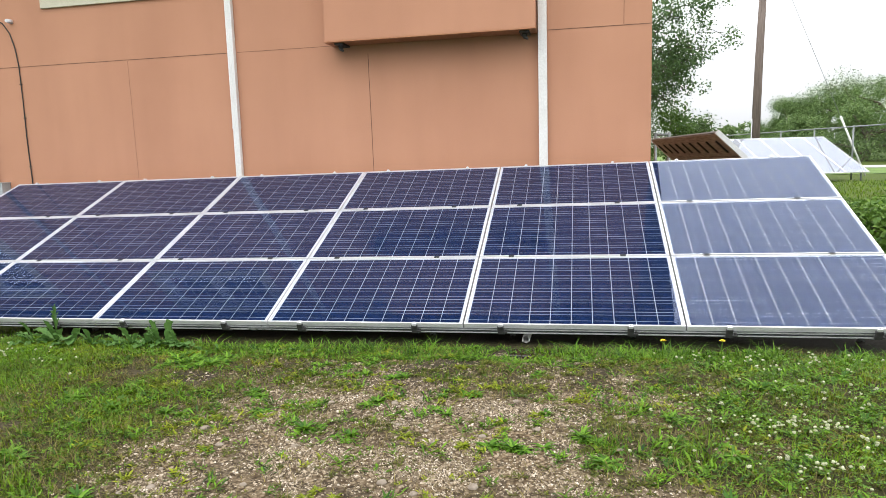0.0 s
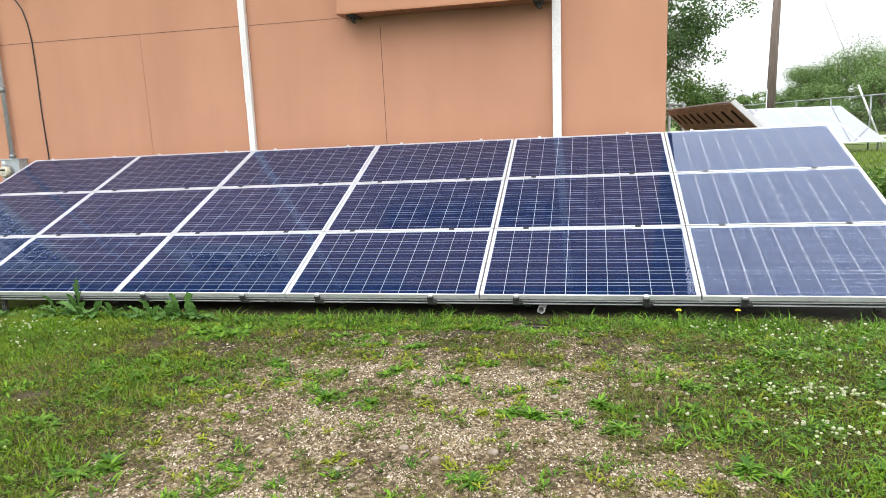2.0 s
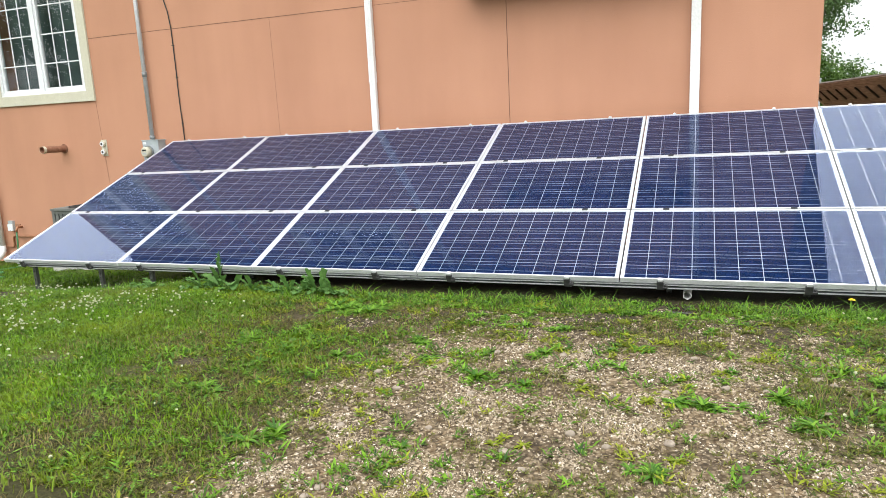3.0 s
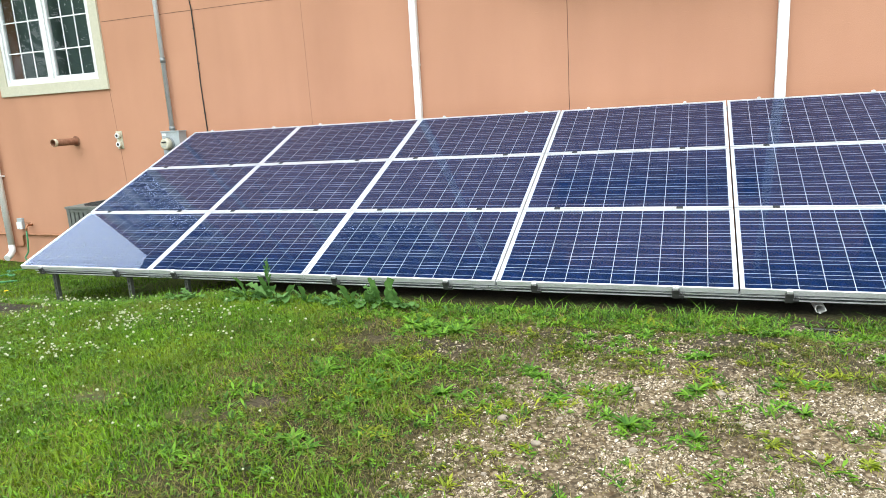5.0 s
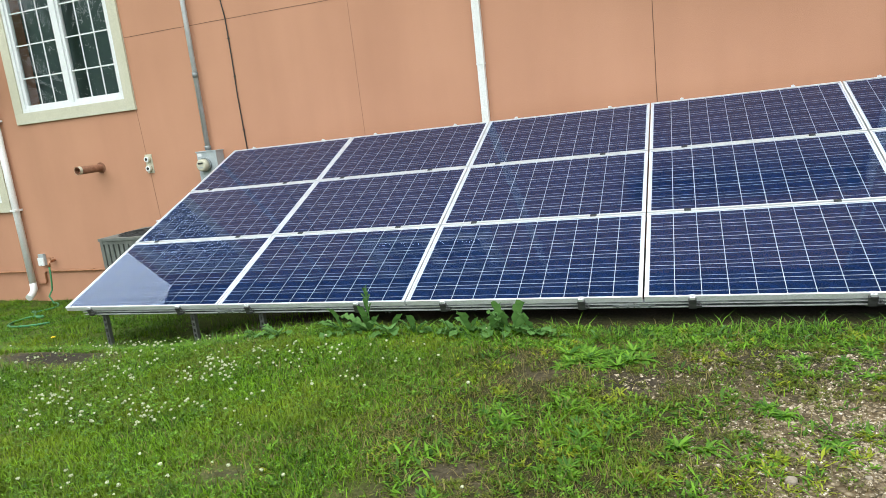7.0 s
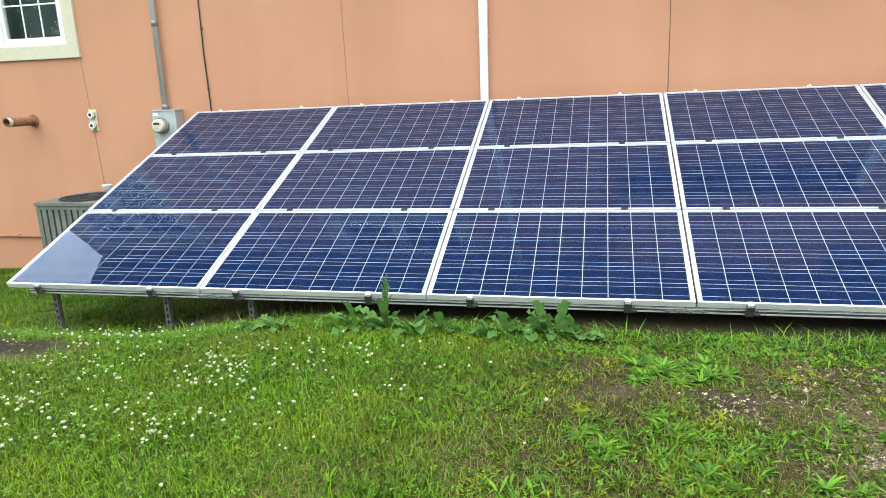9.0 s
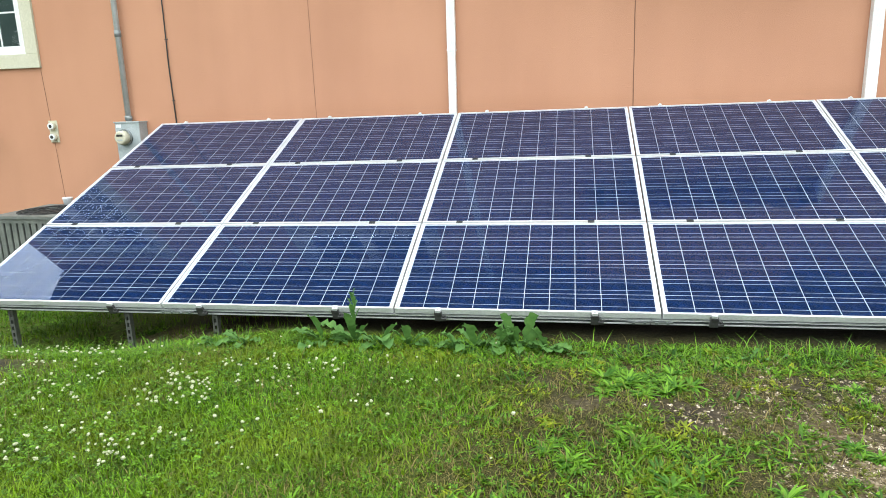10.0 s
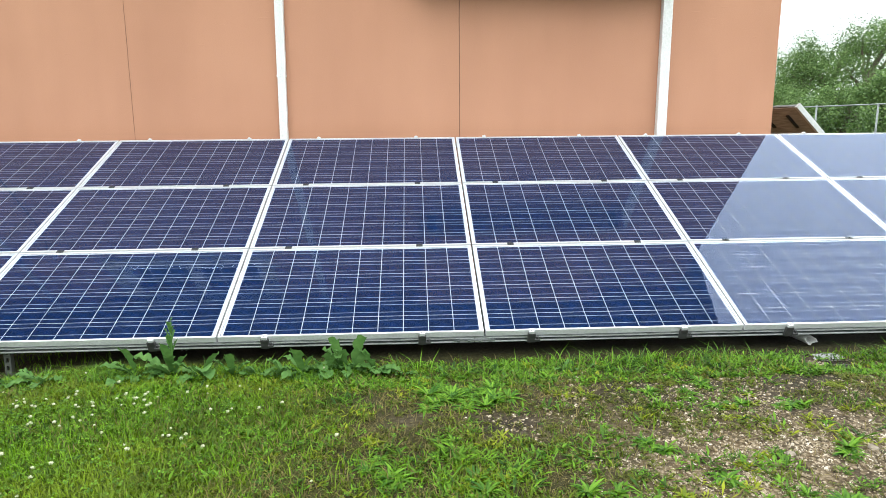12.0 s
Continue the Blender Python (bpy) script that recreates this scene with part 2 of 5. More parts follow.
YELLOW_WEED = leaf_material("yellow_green_weed", (0.095, 0.135, 0.006), (0.290, 0.330, 0.016), 2.0)
DOCK_LEAF = leaf_material("dock_leaf", (0.028, 0.100, 0.020), (0.200, 0.350, 0.090), 22.0)
CLOVER_BLOOM = varied("clover_bloom", (0.34, 0.37, 0.20), (0.56, 0.57, 0.40), 60.0, rough=0.9)
DANDELION = varied("dandelion_bloom", (0.75, 0.55, 0.02), (0.85, 0.65, 0.03), 60.0, rough=0.9)
TREE_LEAF = leaf_material("tree_leaf", (0.035, 0.075, 0.012), (0.11, 0.19, 0.035), 0.4)
PALE_LEAF = leaf_material("pale_tree_leaf", (0.055, 0.115, 0.040), (0.150, 0.245, 0.085), 0.4)
# slope trees: leaf green lightened to carry the haze of distance
HAZED_LEAF = leaf_material("far_leaf_with_haze", (0.060, 0.118, 0.036), (0.195, 0.290, 0.085), 0.12)
HEDGE_LEAF = leaf_material("hedge_leaf", (0.05, 0.12, 0.015), (0.18, 0.30, 0.05), 1.0)
# far array's face: sky reflection painted in as a pale colour
SKY_SHEEN_CELL = varied("solar_face_with_sky_sheen", (0.38, 0.39, 0.40), (0.46, 0.47, 0.48), 1.5, rough=0.3, relief=0)
CONDUIT = varied("light_grey_conduit", (0.42, 0.43, 0.43), (0.54, 0.55, 0.55), 9.0, rough=0.45, metal=0.2, relief=0.03)
LEG_STEEL = varied("weathered_leg_steel", (0.07, 0.075, 0.065), (0.15, 0.155, 0.14), 14.0, rough=0.6, metal=0.3, relief=0.05)
SOFFIT = varied("grey_soffit", (0.22, 0.22, 0.22), (0.30, 0.30, 0.30), 3.0, rough=0.8)
FAR_GRASS = varied("far_lawn", (0.07, 0.135, 0.015), (0.13, 0.21, 0.03), 0.6, rough=0.95, fine=12.0)


# ---- mesh helpers ----
def box(bm, x0, y0, z0, x1, y1, z1, bevel=0.0, index=0):
    v = [bm.verts.new((x, y, z)) for z in (z0, z1) for y in (y0, y1) for x in (x0, x1)]
    faces = [bm.faces.new([v[i] for i in q]) for q in ((0, 2, 3, 1), (4, 5, 7, 6), (0, 1, 5, 4), (2, 6, 7, 3), (0, 4, 6, 2), (1, 3, 7, 5))]
    for f in faces:
        f.material_index = index
    if bevel:
        edges = list({e for f in faces for e in f.edges})
        bmesh.ops.bevel(bm, geom=edges, offset=bevel, segments=2, affect="EDGES", profile=0.7, material=index)
    return v


def tube(bm, points, radius, sides=10, caps=True, index=0):
    """A round tube along points; radius may be one number or one per point."""
    pts = [Vector(p) for p in points]
    radii = radius if isinstance(radius, (list, tuple)) else [radius] * len(pts)
    rings, side = [], None
    for i, p in enumerate(pts):
        d = (pts[min(i + 1, len(pts) - 1)] - pts[max(i - 1, 0)]).normalized()
        if side is None:
            side = d.orthogonal().normalized()
        side = (side - d * side.dot(d)).normalized()
        up = d.cross(side)
        rings.append([bm.verts.new(p + radii[i] * (math.cos(a) * side + math.sin(a) * up)) for a in (2 * math.pi * k / sides for k in range(sides))])
    for a, b in zip(rings, rings[1:]):
        for k in range(sides):
            f = bm.faces.new((a[k], a[(k + 1) % sides], b[(k + 1) % sides], b[k]))
            f.smooth, f.material_index = True, index
    if caps:
        for ring in (rings[0][::-1], rings[-1]):
            bm.faces.new(ring).material_index = index
    return rings


def finish(name, bm, mats, smooth=False):
    me = bpy.data.meshes.new(name)
    bmesh.ops.recalc_face_normals(bm, faces=bm.faces[:])
    bm.to_mesh(me)
    bm.free()
    for m in mats if isinstance(mats, (list, tuple)) else [mats]:
        me.materials.append(m)
    if smooth:
        me.shade_smooth()
    return me


def part(name, bm, mat, parent=None, label=""):
    """Links a bmesh (or a ready mesh) as one mesh object under parent."""
    me = bm if isinstance(bm, bpy.types.Mesh) else finish(name, bm, mat)
    ob = new(name, me)
    ob.parent = parent
    return tagged(ob, label)


def pane(name, points, mat, parent, label=""):
    """One flat sheet of glass or water whose front is where its corners turn counter-clockwise."""
    me = bpy.data.meshes.new(name)
    me.from_pydata(points, [], [tuple(range(len(points)))])
    me.materials.append(mat)
    return part(name, me, None, parent, label)


def block(name, dims, mat, parent=None, label="", bevel=0.003):
    bm = bmesh.new()
    box(bm, *dims, bevel)
    return part(name, bm, mat, parent, label)


def thing(name, label, category, group="", kind="", m=None):
    ob = new(name)
    ob.empty_display_size = 0.1
    if m is not None:
        ob.matrix_basis = m
    return tagged(ob, label, category, group, kind)


def smooth(a, b, x):
    t = min(1.0, max(0.0, (x - a) / (b - a)))
    return t * t * (3 - 2 * t)


# ---- the ground ----
WALL_Y = 2.95
# worn spots in the lawn: x, y, half width, half depth, how bare
PATCHES = [(0.88, -0.84, 0.52, 0.21, 1.5), (4.91, -1.08, 0.24, 0.15, 1.1), (3.34, -2.14, 0.16, 0.10, 0.9), (4.29, -1.99, 0.18, 0.12, 0.9), (4.47, -1.00, 0.16, 0.10, 0.8),
           (4.09, -2.20, 0.24, 0.10, 0.7), (6.03, -0.62, 0.40, 0.14, 0.9), (5.55, -0.50, 0.45, 0.10, 0.8), (8.30, -1.05, 0.22, 0.07, 0.7), (7.55, -0.75, 0.25, 0.14, 0.8)]


def ground_z(x, y):
    z = -0.07 + 0.035 * max(-3.0, min(3.0, x - 5.0)) / 3.0
    z -= (0.068 + 0.202 * (1 - smooth(0.9, 2.6, x))) * smooth(-0.9, 0.10, y) * (1 - smooth(9.5, 11.5, x))
    z -= 0.14 * smooth(0.1, 1.5, y) * (1 - smooth(9.5, 11.5, x)) * smooth(-1.0, 1.5, x)
    z -= 0.42 * smooth(2.0, -4.0, x) * smooth(-2.0, 3.0, y)
    z += 0.02 * noise.noise(Vector((x * 1.3, y * 1.3, 0.0))) + 0.008 * noise.noise(Vector((x * 6, y * 6, 3.0)))
    pool = 1 - smooth(0.16, 0.42, math.hypot(x - 7.04, y + 0.22))
    z = z * (1 - pool) - 0.104 * pool
    far = smooth(9.0, 40.0, math.hypot(x - 5, y))
    return z * (1 - far) + far * (-0.1 + 0.95 * smooth(46.0, 80.0, y) + 1.6 * smooth(80.0, 160.0, y))


def greenness(x, y):
    """1 where grass and clover cover the ground, 0 on the worn gravel."""
    n = 0.5 * noise.noise(Vector((x * 1.1, y * 1.1, 7.0))) + 0.55 * noise.noise(Vector((x * 3.1, y * 3.1, 2.0))) + 0.25 * noise.noise(Vector((x * 7.3, y * 7.3, 5.0)))
    bare = 0.98 * smooth(4.85, 5.75, x + 0.35 * n) * (1 - smooth(7.5, 8.4, x + 0.4 * n)) * (1 - smooth(-1.30, -0.20, y + 0.4 * n)) * smooth(-5.4, -3.6, y + 0.8 * n)
    bare = max(bare, 0.80 * math.exp(-(((x - 6.5) / 1.6) ** 2 + ((y + 0.7) / 0.50) ** 2)))
    for sx, sy, w, h, k in PATCHES:
        bare = max(bare, k * math.exp(-(((x - sx) / w) ** 2 + ((y - sy) / h) ** 2)))
    bare = max(bare, 1.2 * math.exp(-(((x - 6.95) / 0.32) ** 2 + ((y + 0.36) / 0.28) ** 2)))
    g = 1.10 - 1.10 * bare + 1.15 * n * (0.3 + 0.7 * min(1.0, bare))
    # no green under the rack, so the dark soil deepens its shade
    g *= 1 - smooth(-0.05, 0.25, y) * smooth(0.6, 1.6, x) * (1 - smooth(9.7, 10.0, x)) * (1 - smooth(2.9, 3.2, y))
    return min(1.0, max(0.0, g))


def weed_belt(x, y):
    """1 where thin weeds and litter take over from the lawn, round the gravel."""
    return smooth(3.5, 4.35, x + 0.25 * noise.noise(Vector((x * 1.7, y * 1.7, 17.0)))) * (1 - smooth(9.3, 10.2, x)) * (1 - smooth(0.0, 0.5, y)) * smooth(-6.0, -4.2, y + 0.9 * noise.noise(Vector((x * 0.9, y * 0.9, 19.0))))


def soil_and_rack_shade(x, y):
    # under: dark soil painted to deepen the rack's shade; spot, fringe: bare soil
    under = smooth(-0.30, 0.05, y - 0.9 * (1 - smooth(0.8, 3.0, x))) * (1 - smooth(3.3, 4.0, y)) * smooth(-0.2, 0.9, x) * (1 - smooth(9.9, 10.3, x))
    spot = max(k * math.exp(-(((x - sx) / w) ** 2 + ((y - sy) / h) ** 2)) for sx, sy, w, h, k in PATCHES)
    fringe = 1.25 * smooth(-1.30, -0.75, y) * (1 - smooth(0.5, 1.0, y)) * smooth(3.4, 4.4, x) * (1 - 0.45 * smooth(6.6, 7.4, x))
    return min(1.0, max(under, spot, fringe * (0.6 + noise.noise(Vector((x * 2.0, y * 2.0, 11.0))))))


def ground_axis(lo, hi, a, b, fine):
    inner = [a + i * fine for i in range(int((b - a) / fine) + 1)]
    left, right, step = [], [], fine
    v = inner[0]
    while v > lo:
        step *= 1.35
        v -= step
        left.append(v)
    v, step = inner[-1], fine
    while v < hi:
        step *= 1.35
        v += step
        right.append(v)
    return left[::-1] + inner + right


def build_ground():
    xs, ys = ground_axis(-900, 900, -5.0, 13.0, 0.09), ground_axis(-900, 1200, -6.0, 4.0, 0.09)
    verts = [(x, y, ground_z(x, y)) for y in ys for x in xs]
    w = len(xs)
    faces = [(j * w + i, j * w + i + 1, (j + 1) * w + i + 1, (j + 1) * w + i) for j in range(len(ys) - 1) for i in range(w - 1)]
    me = bpy.data.meshes.new("ground")
    me.from_pydata(verts, [], faces)
    me.materials.append(GROUND)
    me.shade_smooth()
    col = me.color_attributes.new("cover", "FLOAT_COLOR", "POINT")
    for k, (x, y, z) in enumerate(verts):
        col.data[k].color = (greenness(x, y), soil_and_rack_shade(x, y), weed_belt(x, y), 1)
    return tagged(new("ground", me), "uneven yard of worn gravel, soil and short grass", "ground", kind="structure")


build_ground()

# ---- the building ----
EAST, WEST, EAVE = 8.25, -3.95, 4.75


def build_wall():
    """The stucco wall that faces the array, with the windows' openings cut through it."""
    bm = bmesh.new()
    x0, x1, z0, z1 = -3.53, -1.77, 1.99, 4.07
    y0, y1 = WALL_Y, WALL_Y + 0.25
    box(bm, WEST, y0, -1.2, x0, y1, EAVE)
    u0, u1, w0, w1 = 0.675, 2.435, 3.64, 4.52
    box(bm, x1, y0, -1.2, u0, y1, EAVE)
    box(bm, u1, y0, -1.2, EAST, y1, EAVE)
    box(bm, u0, y0, -1.2, u1, y1, w0)
    box(bm, u0, y0, w1, u1, y1, EAVE)
    box(bm, x0, y0, -1.2, x1, y1, z0)
    box(bm, x0, y0, z1, x1, y1, EAVE)
    return tagged(part("wall_south", bm, STUCCO), "orange stucco wall with thin hairline joints", "wall", kind="structure")


build_wall()


def plain_wall(name, dims):
    bm = bmesh.new()
    box(bm, *dims)
    return tagged(part(name, bm, STUCCO), "plain orange stucco wall", "wall", kind="structure")


plain_wall("wall_east", (EAST - 0.25, WALL_Y + 0.25, -1.2, EAST, 14.0, EAVE))
plain_wall("wall_west", (WEST, WALL_Y + 0.25, -1.2, WEST + 0.25, 14.0, EAVE))
plain_wall("wall_north", (WEST, 14.0, -1.2, EAST, 14.25, EAVE))


def build_roof():
    bm = bmesh.new()
    o = 0.55
    x0, x1, y0, y1 = WEST - 0.05, EAST + o, WALL_Y - o, 14.25 + o
    box(bm, x0, y0, EAVE, x1, y1, EAVE + 0.22, 0.01)
    ridge = (y0 + y1) / 2
    v = [bm.verts.new(p) for p in ((x0, y0, EAVE + 0.225), (x1, y0, EAVE + 0.225), (x1, y1, EAVE + 0.225), (x0, y1, EAVE + 0.225), (x0 + 3, ridge, EAVE + 3.2), (x1 - 3, ridge, EAVE + 3.2))]
    for q in ((0, 1, 5, 4), (2, 3, 4, 5), (1, 2, 5), (3, 0, 4), (3, 2, 1, 0)):
        bm.faces.new([v[i] for i in q])
    roof = tagged(part("roof", bm, SHINGLE), "grey shingle roof with a deep eave", "roof", kind="structure")
    block("soffit", (x0 + 0.01, y0 + 0.01, EAVE - 0.024, x1 - 0.01, WALL_Y - 0.003, EAVE - 0.003), SOFFIT, roof, "grey boarded soffit", 0.002)
    return roof


build_roof()

# ---- the solar array ----
TILT = Matrix(((0.99996, -0.00365, -0.00871, 0), (0.0, 0.92241, -0.38622, 0), (0.00944, 0.38620, 0.92237, 0), (0, 0, 0, 1)))
PITCH, LONG, SHORT, GAP = 1.6467, 1.634, 0.99, 0.02


def build_cell():
    """One 156 mm cell with its two busbars proud of it."""
    bm = bmesh.new()
    s, h, c = 0.1536, 0.001, 0.004
    ring = [(c, 0), (s - c, 0), (s, c), (s, s - c), (s - c, s), (c, s), (0, s - c), (0, c)]
    bm.faces.new([bm.verts.new((x, y, h)) for x, y in ring])
    for k in range(2):
        y = s * (2 * k + 1) / 4
        f = bm.faces.new([bm.verts.new(p) for p in ((-0.0027, y - 0.0019, h + 0.0006), (s + 0.0027, y - 0.0019, h + 0.0006), (s + 0.0027, y + 0.0019, h + 0.0006), (-0.0027, y + 0.0019, h + 0.0006))])
        f.material_index = 1
    return finish("cell", bm, [CELL, BUSBAR])


def build_panel(cell):
    panel = thing("solar_panel", "landscape solar panel with blue crystalline cells and silver frame", "solar panel", "solar panels on the tilted rack")
    bm = bmesh.new()
    r, d = 0.012, 0.040
    box(bm, 0, 0, -d, LONG, r, 0, 0.0015)
    box(bm, 0, SHORT - r, -d, LONG, SHORT, 0, 0.0015)
    box(bm, 0, r, -d, r, SHORT - r, 0, 0.0015)
    box(bm, LONG - r, r, -d, LONG, SHORT - r, 0, 0.0015)
    part("frame", bm, ALU, panel, "silver aluminium frame")
    block("backsheet", (r, r, -0.0095, LONG - r, SHORT - r, -0.0080), BACKSHEET, panel, "white backsheet", 0)
    z = -0.002
    pane("glass", ((r, r, z), (LONG - r, r, z), (LONG - r, SHORT - r, z), (r, SHORT - r, z)), PANE, panel, "clear cover glass with dust")
    step = 0.1583
    mx, my = (LONG - 10 * step + 0.0047) / 2, (SHORT - 6 * step + 0.0047) / 2
    for i in range(10):
        for j in range(6):
            c = part("cell", cell, None, panel)
            c.location = (mx + i * step, my + j * step, -0.0075)
    return panel


panel = build_panel(build_cell())
for col in range(6):
    for row in range(3):
        m = TILT @ Matrix.Translation((col * PITCH, row * (SHORT + GAP), 0))
        if col == row == 0:
            panel.matrix_basis = m
        else:
            copy_thing(panel, m)


# ---- the rack under the panels ----
CLAMP_X = [c * PITCH + d for c in range(6) for d in (0.285, 1.25)]


def perforated_leg(length):
    """An upright slotted steel channel: two flanges and a web with real slots. Its top is at z = 0."""
    bm = bmesh.new()
    w, t = 0.041, 0.0025
    for s in (0, w - t):
        box(bm, s, 0, -length, s + t, 0.035, 0)
    box(bm, t, 0, -length, t + 0.010, t, 0)
    box(bm, w - t - 0.010, 0, -length, w - t, t, 0)
    z = 0.0
    while z > -length:
        box(bm, t + 0.010, 0, max(-length, z - 0.022), w - t - 0.010, t, z)
        z -= 0.050
    return finish("leg", bm, LEG_STEEL)


def channel(bm, x0, x1, y, z, s=0.041, web=0, lip=0):
    """A slotted strut along x: open lip towards the yard."""
    t = 0.003
    box(bm, x0, y, z - t, x1, y + s, z)
    box(bm, x0, y, z - s, x1, y + s, z - s + t)
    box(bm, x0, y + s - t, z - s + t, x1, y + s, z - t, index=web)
    box(bm, x0, y, z - 0.011, x1, y + t, z - t, index=lip)
    box(bm, x0, y, z - s + t, x1, y + t, z - s + 0.011, index=lip)


def end_clamp(outside):
    """A bolted clamp that grips a panel's frame at the rail; outside: its jaw faces down the slope."""
    bm = bmesh.new()
    box(bm, -0.016, -0.022, -0.012, 0.016, 0.010, 0.006, 0.002, 0)
    tube(bm, ((0, -0.008, 0.007), (0, -0.008, 0.014)), 0.008, 6)
    box(bm, -0.024, -0.026, -0.080, 0.024, -0.005, -0.013, 0.003, 1)
    box(bm, 0.020, -0.040, -0.062, 0.052, -0.012, -0.046, 0.003, 1)
    tube(bm, ((0.036, -0.026, -0.045), (0.036, -0.026, -0.030)), 0.008, 6, index=1)
    return finish("end_clamp", bm, [ALU, DARK_STEEL])


def mid_clamp():
    bm = bmesh.new()
    box(bm, -0.024, -0.014, 0.0005, 0.024, 0.014, 0.006, 0.002, 0)
    tube(bm, ((0, 0, 0.006), (0, 0, 0.013)), 0.008, 6)
    return finish("mid_clamp", bm, [DARK_STEEL])


def build_rack():
    rack = thing("mounting_rack", "galvanised steel rack with slotted legs under the panels", "panel rack", m=TILT)
    splice = 4.87
    for x0, x1, n in ((0.18, 1.74, 0), (1.745, splice, 1), (splice + 0.005, 9.80, 2)):
        bm = bmesh.new()
        # dark web paints the shade inside the open channel
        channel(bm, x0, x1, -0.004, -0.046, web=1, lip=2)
        part("front_rail", bm, [GALV, DARK_STEEL, ALU], rack, "slotted rail with shade painted on its inside web")
    for x in (1.742, splice):
        bm = bmesh.new()
        box(bm, x - 0.13, -0.0095, -0.071, x + 0.13, -0.0045, -0.060, 0.001)
        for k in range(4):
            tube(bm, ((x - 0.10 + 0.066 * k, -0.009, -0.066), (x - 0.10 + 0.066 * k, -0.020, -0.066)), 0.009, 6)
        part("splice_plate", bm, GALV, rack, "bolted splice plate")
    for y in (1.0, 2.01, 2.94):
        bm = bmesh.new()
        channel(bm, 0.05, 9.82, y, -0.046)
        part("cross_rail", bm, GALV, rack)
    ec, mc = end_clamp(True), mid_clamp()
    for i, x in enumerate(CLAMP_X):
        bm = bmesh.new()
        box(bm, x - 0.02, 0.04, -0.130, x + 0.02, 2.97, -0.0885, 0.003)
        part("slope_beam", bm, GALV, rack)
        part("end_clamp", ec, None, rack, "dark bolted end clamp").location = (x, 0, 0)
        top = part("end_clamp", ec, None, rack)
        top.matrix_basis = pose(x, 3.01, 0, 0, 0, 180)
        for y in (1.0, 2.01):
            part("mid_clamp", mc, None, rack).location = (x, y, 0)
    down = TILT.inverted()
    for i, x in enumerate(CLAMP_X):
        for y in (0.055 if x < 2.2 else 0.40, 2.70):
            top = TILT @ Vector((x + 0.03, y, -0.085))
            g = ground_z(top.x, top.y) - 0.08
            leg = part("leg", perforated_leg(top.z - g), None, rack, "slotted steel leg")
            leg.matrix_basis = down @ Matrix.Translation(top)
    return rack


build_rack()

# ---- things on the wall ----
def joint(name, x0, z0, x1, z1, w=0.008):
    """A narrow dark control joint let into the stucco."""
    bm = bmesh.new()
    n = 24
    for k in range(n):
        a, b = k / n, (k + 1) / n
        j = lambda s: 0.003 * noise.noise(Vector((s * 14 + x0, z0, 5.0)))
        p, q = (x0 + (x1 - x0) * a, z0 + (z1 - z0) * a), (x0 + (x1 - x0) * b, z0 + (z1 - z0) * b)
        if abs(x1 - x0) > abs(z1 - z0):
            v = [(p[0], p[1] + j(a) - w / 2), (q[0], q[1] + j(b) - w / 2), (q[0], q[1] + j(b) + w / 2), (p[0], p[1] + j(a) + w / 2)]
        else:
            v = [(p[0] + j(a) - w / 2, p[1]), (p[0] + j(a) + w / 2, p[1]), (q[0] + j(b) + w / 2, q[1]), (q[0] + j(b) - w / 2, q[1])]
        bm.faces.new([bm.verts.new((x, WALL_Y - 0.002, z)) for x, z in v])
    return tagged(part(name, bm, SHADOW_GAP), "thin dark joint in the stucco", "wall joint", kind="structure")


joint("trim_joint_1", -1.55, 2.735, 3.15, 2.735, 0.007)
joint("trim_joint_2", 3.26, 2.735, 4.55, 2.735, 0.005)
joint("trim_joint_3", 7.09, 2.75, EAST - 0.002, 2.75, 0.009)
joint("trim_joint_4", 1.70, 2.72, 1.72, 0.4, 0.004)
joint("trim_joint_5", 4.97, 2.62, 4.99, 0.4, 0.008)
joint("trim_joint_6", 7.95, 2.76, 7.95, 4.2, 0.006)
joint("trim_joint_7", -1.57, 1.80, -1.48, -0.2, 0.006)


def build_bay():
    """The stucco box that stands out from the wall, with a steel bracket at each end of its underside."""
    bay = thing("wall_box", "projecting orange stucco box on the wall", "wall box", m=Matrix.Translation((5.765, 2.80, 2.735)))
    bm = bmesh.new()
    box(bm, -1.225, -0.15, 0, 1.225, 0.149, 1.6, 0.012)
    part("casing", bm, STUCCO, bay)
    bm = bmesh.new()
    box(bm, -1.232, -0.157, -0.012, 1.232, 0.148, -0.001, 0.003)
    part("drip_edge", bm, COPPER, bay, "thin brown drip edge")
    for x in (-1.07, 1.10):
        bm = bmesh.new()
        box(bm, x - 0.055, -0.10, -0.035, x + 0.055, 0.145, -0.013, 0.004)
        tube(bm, ((x, -0.02, -0.034), (x, -0.02, -0.075)), [0.034, 0.026], 10)
        tube(bm, ((x, -0.02, -0.074), (x + 0.035, -0.05, -0.10)), [0.022, 0.012], 8)
        part("lamp_bracket", bm, DARK_STEEL, bay, "dark metal fitting")
    return bay


build_bay()


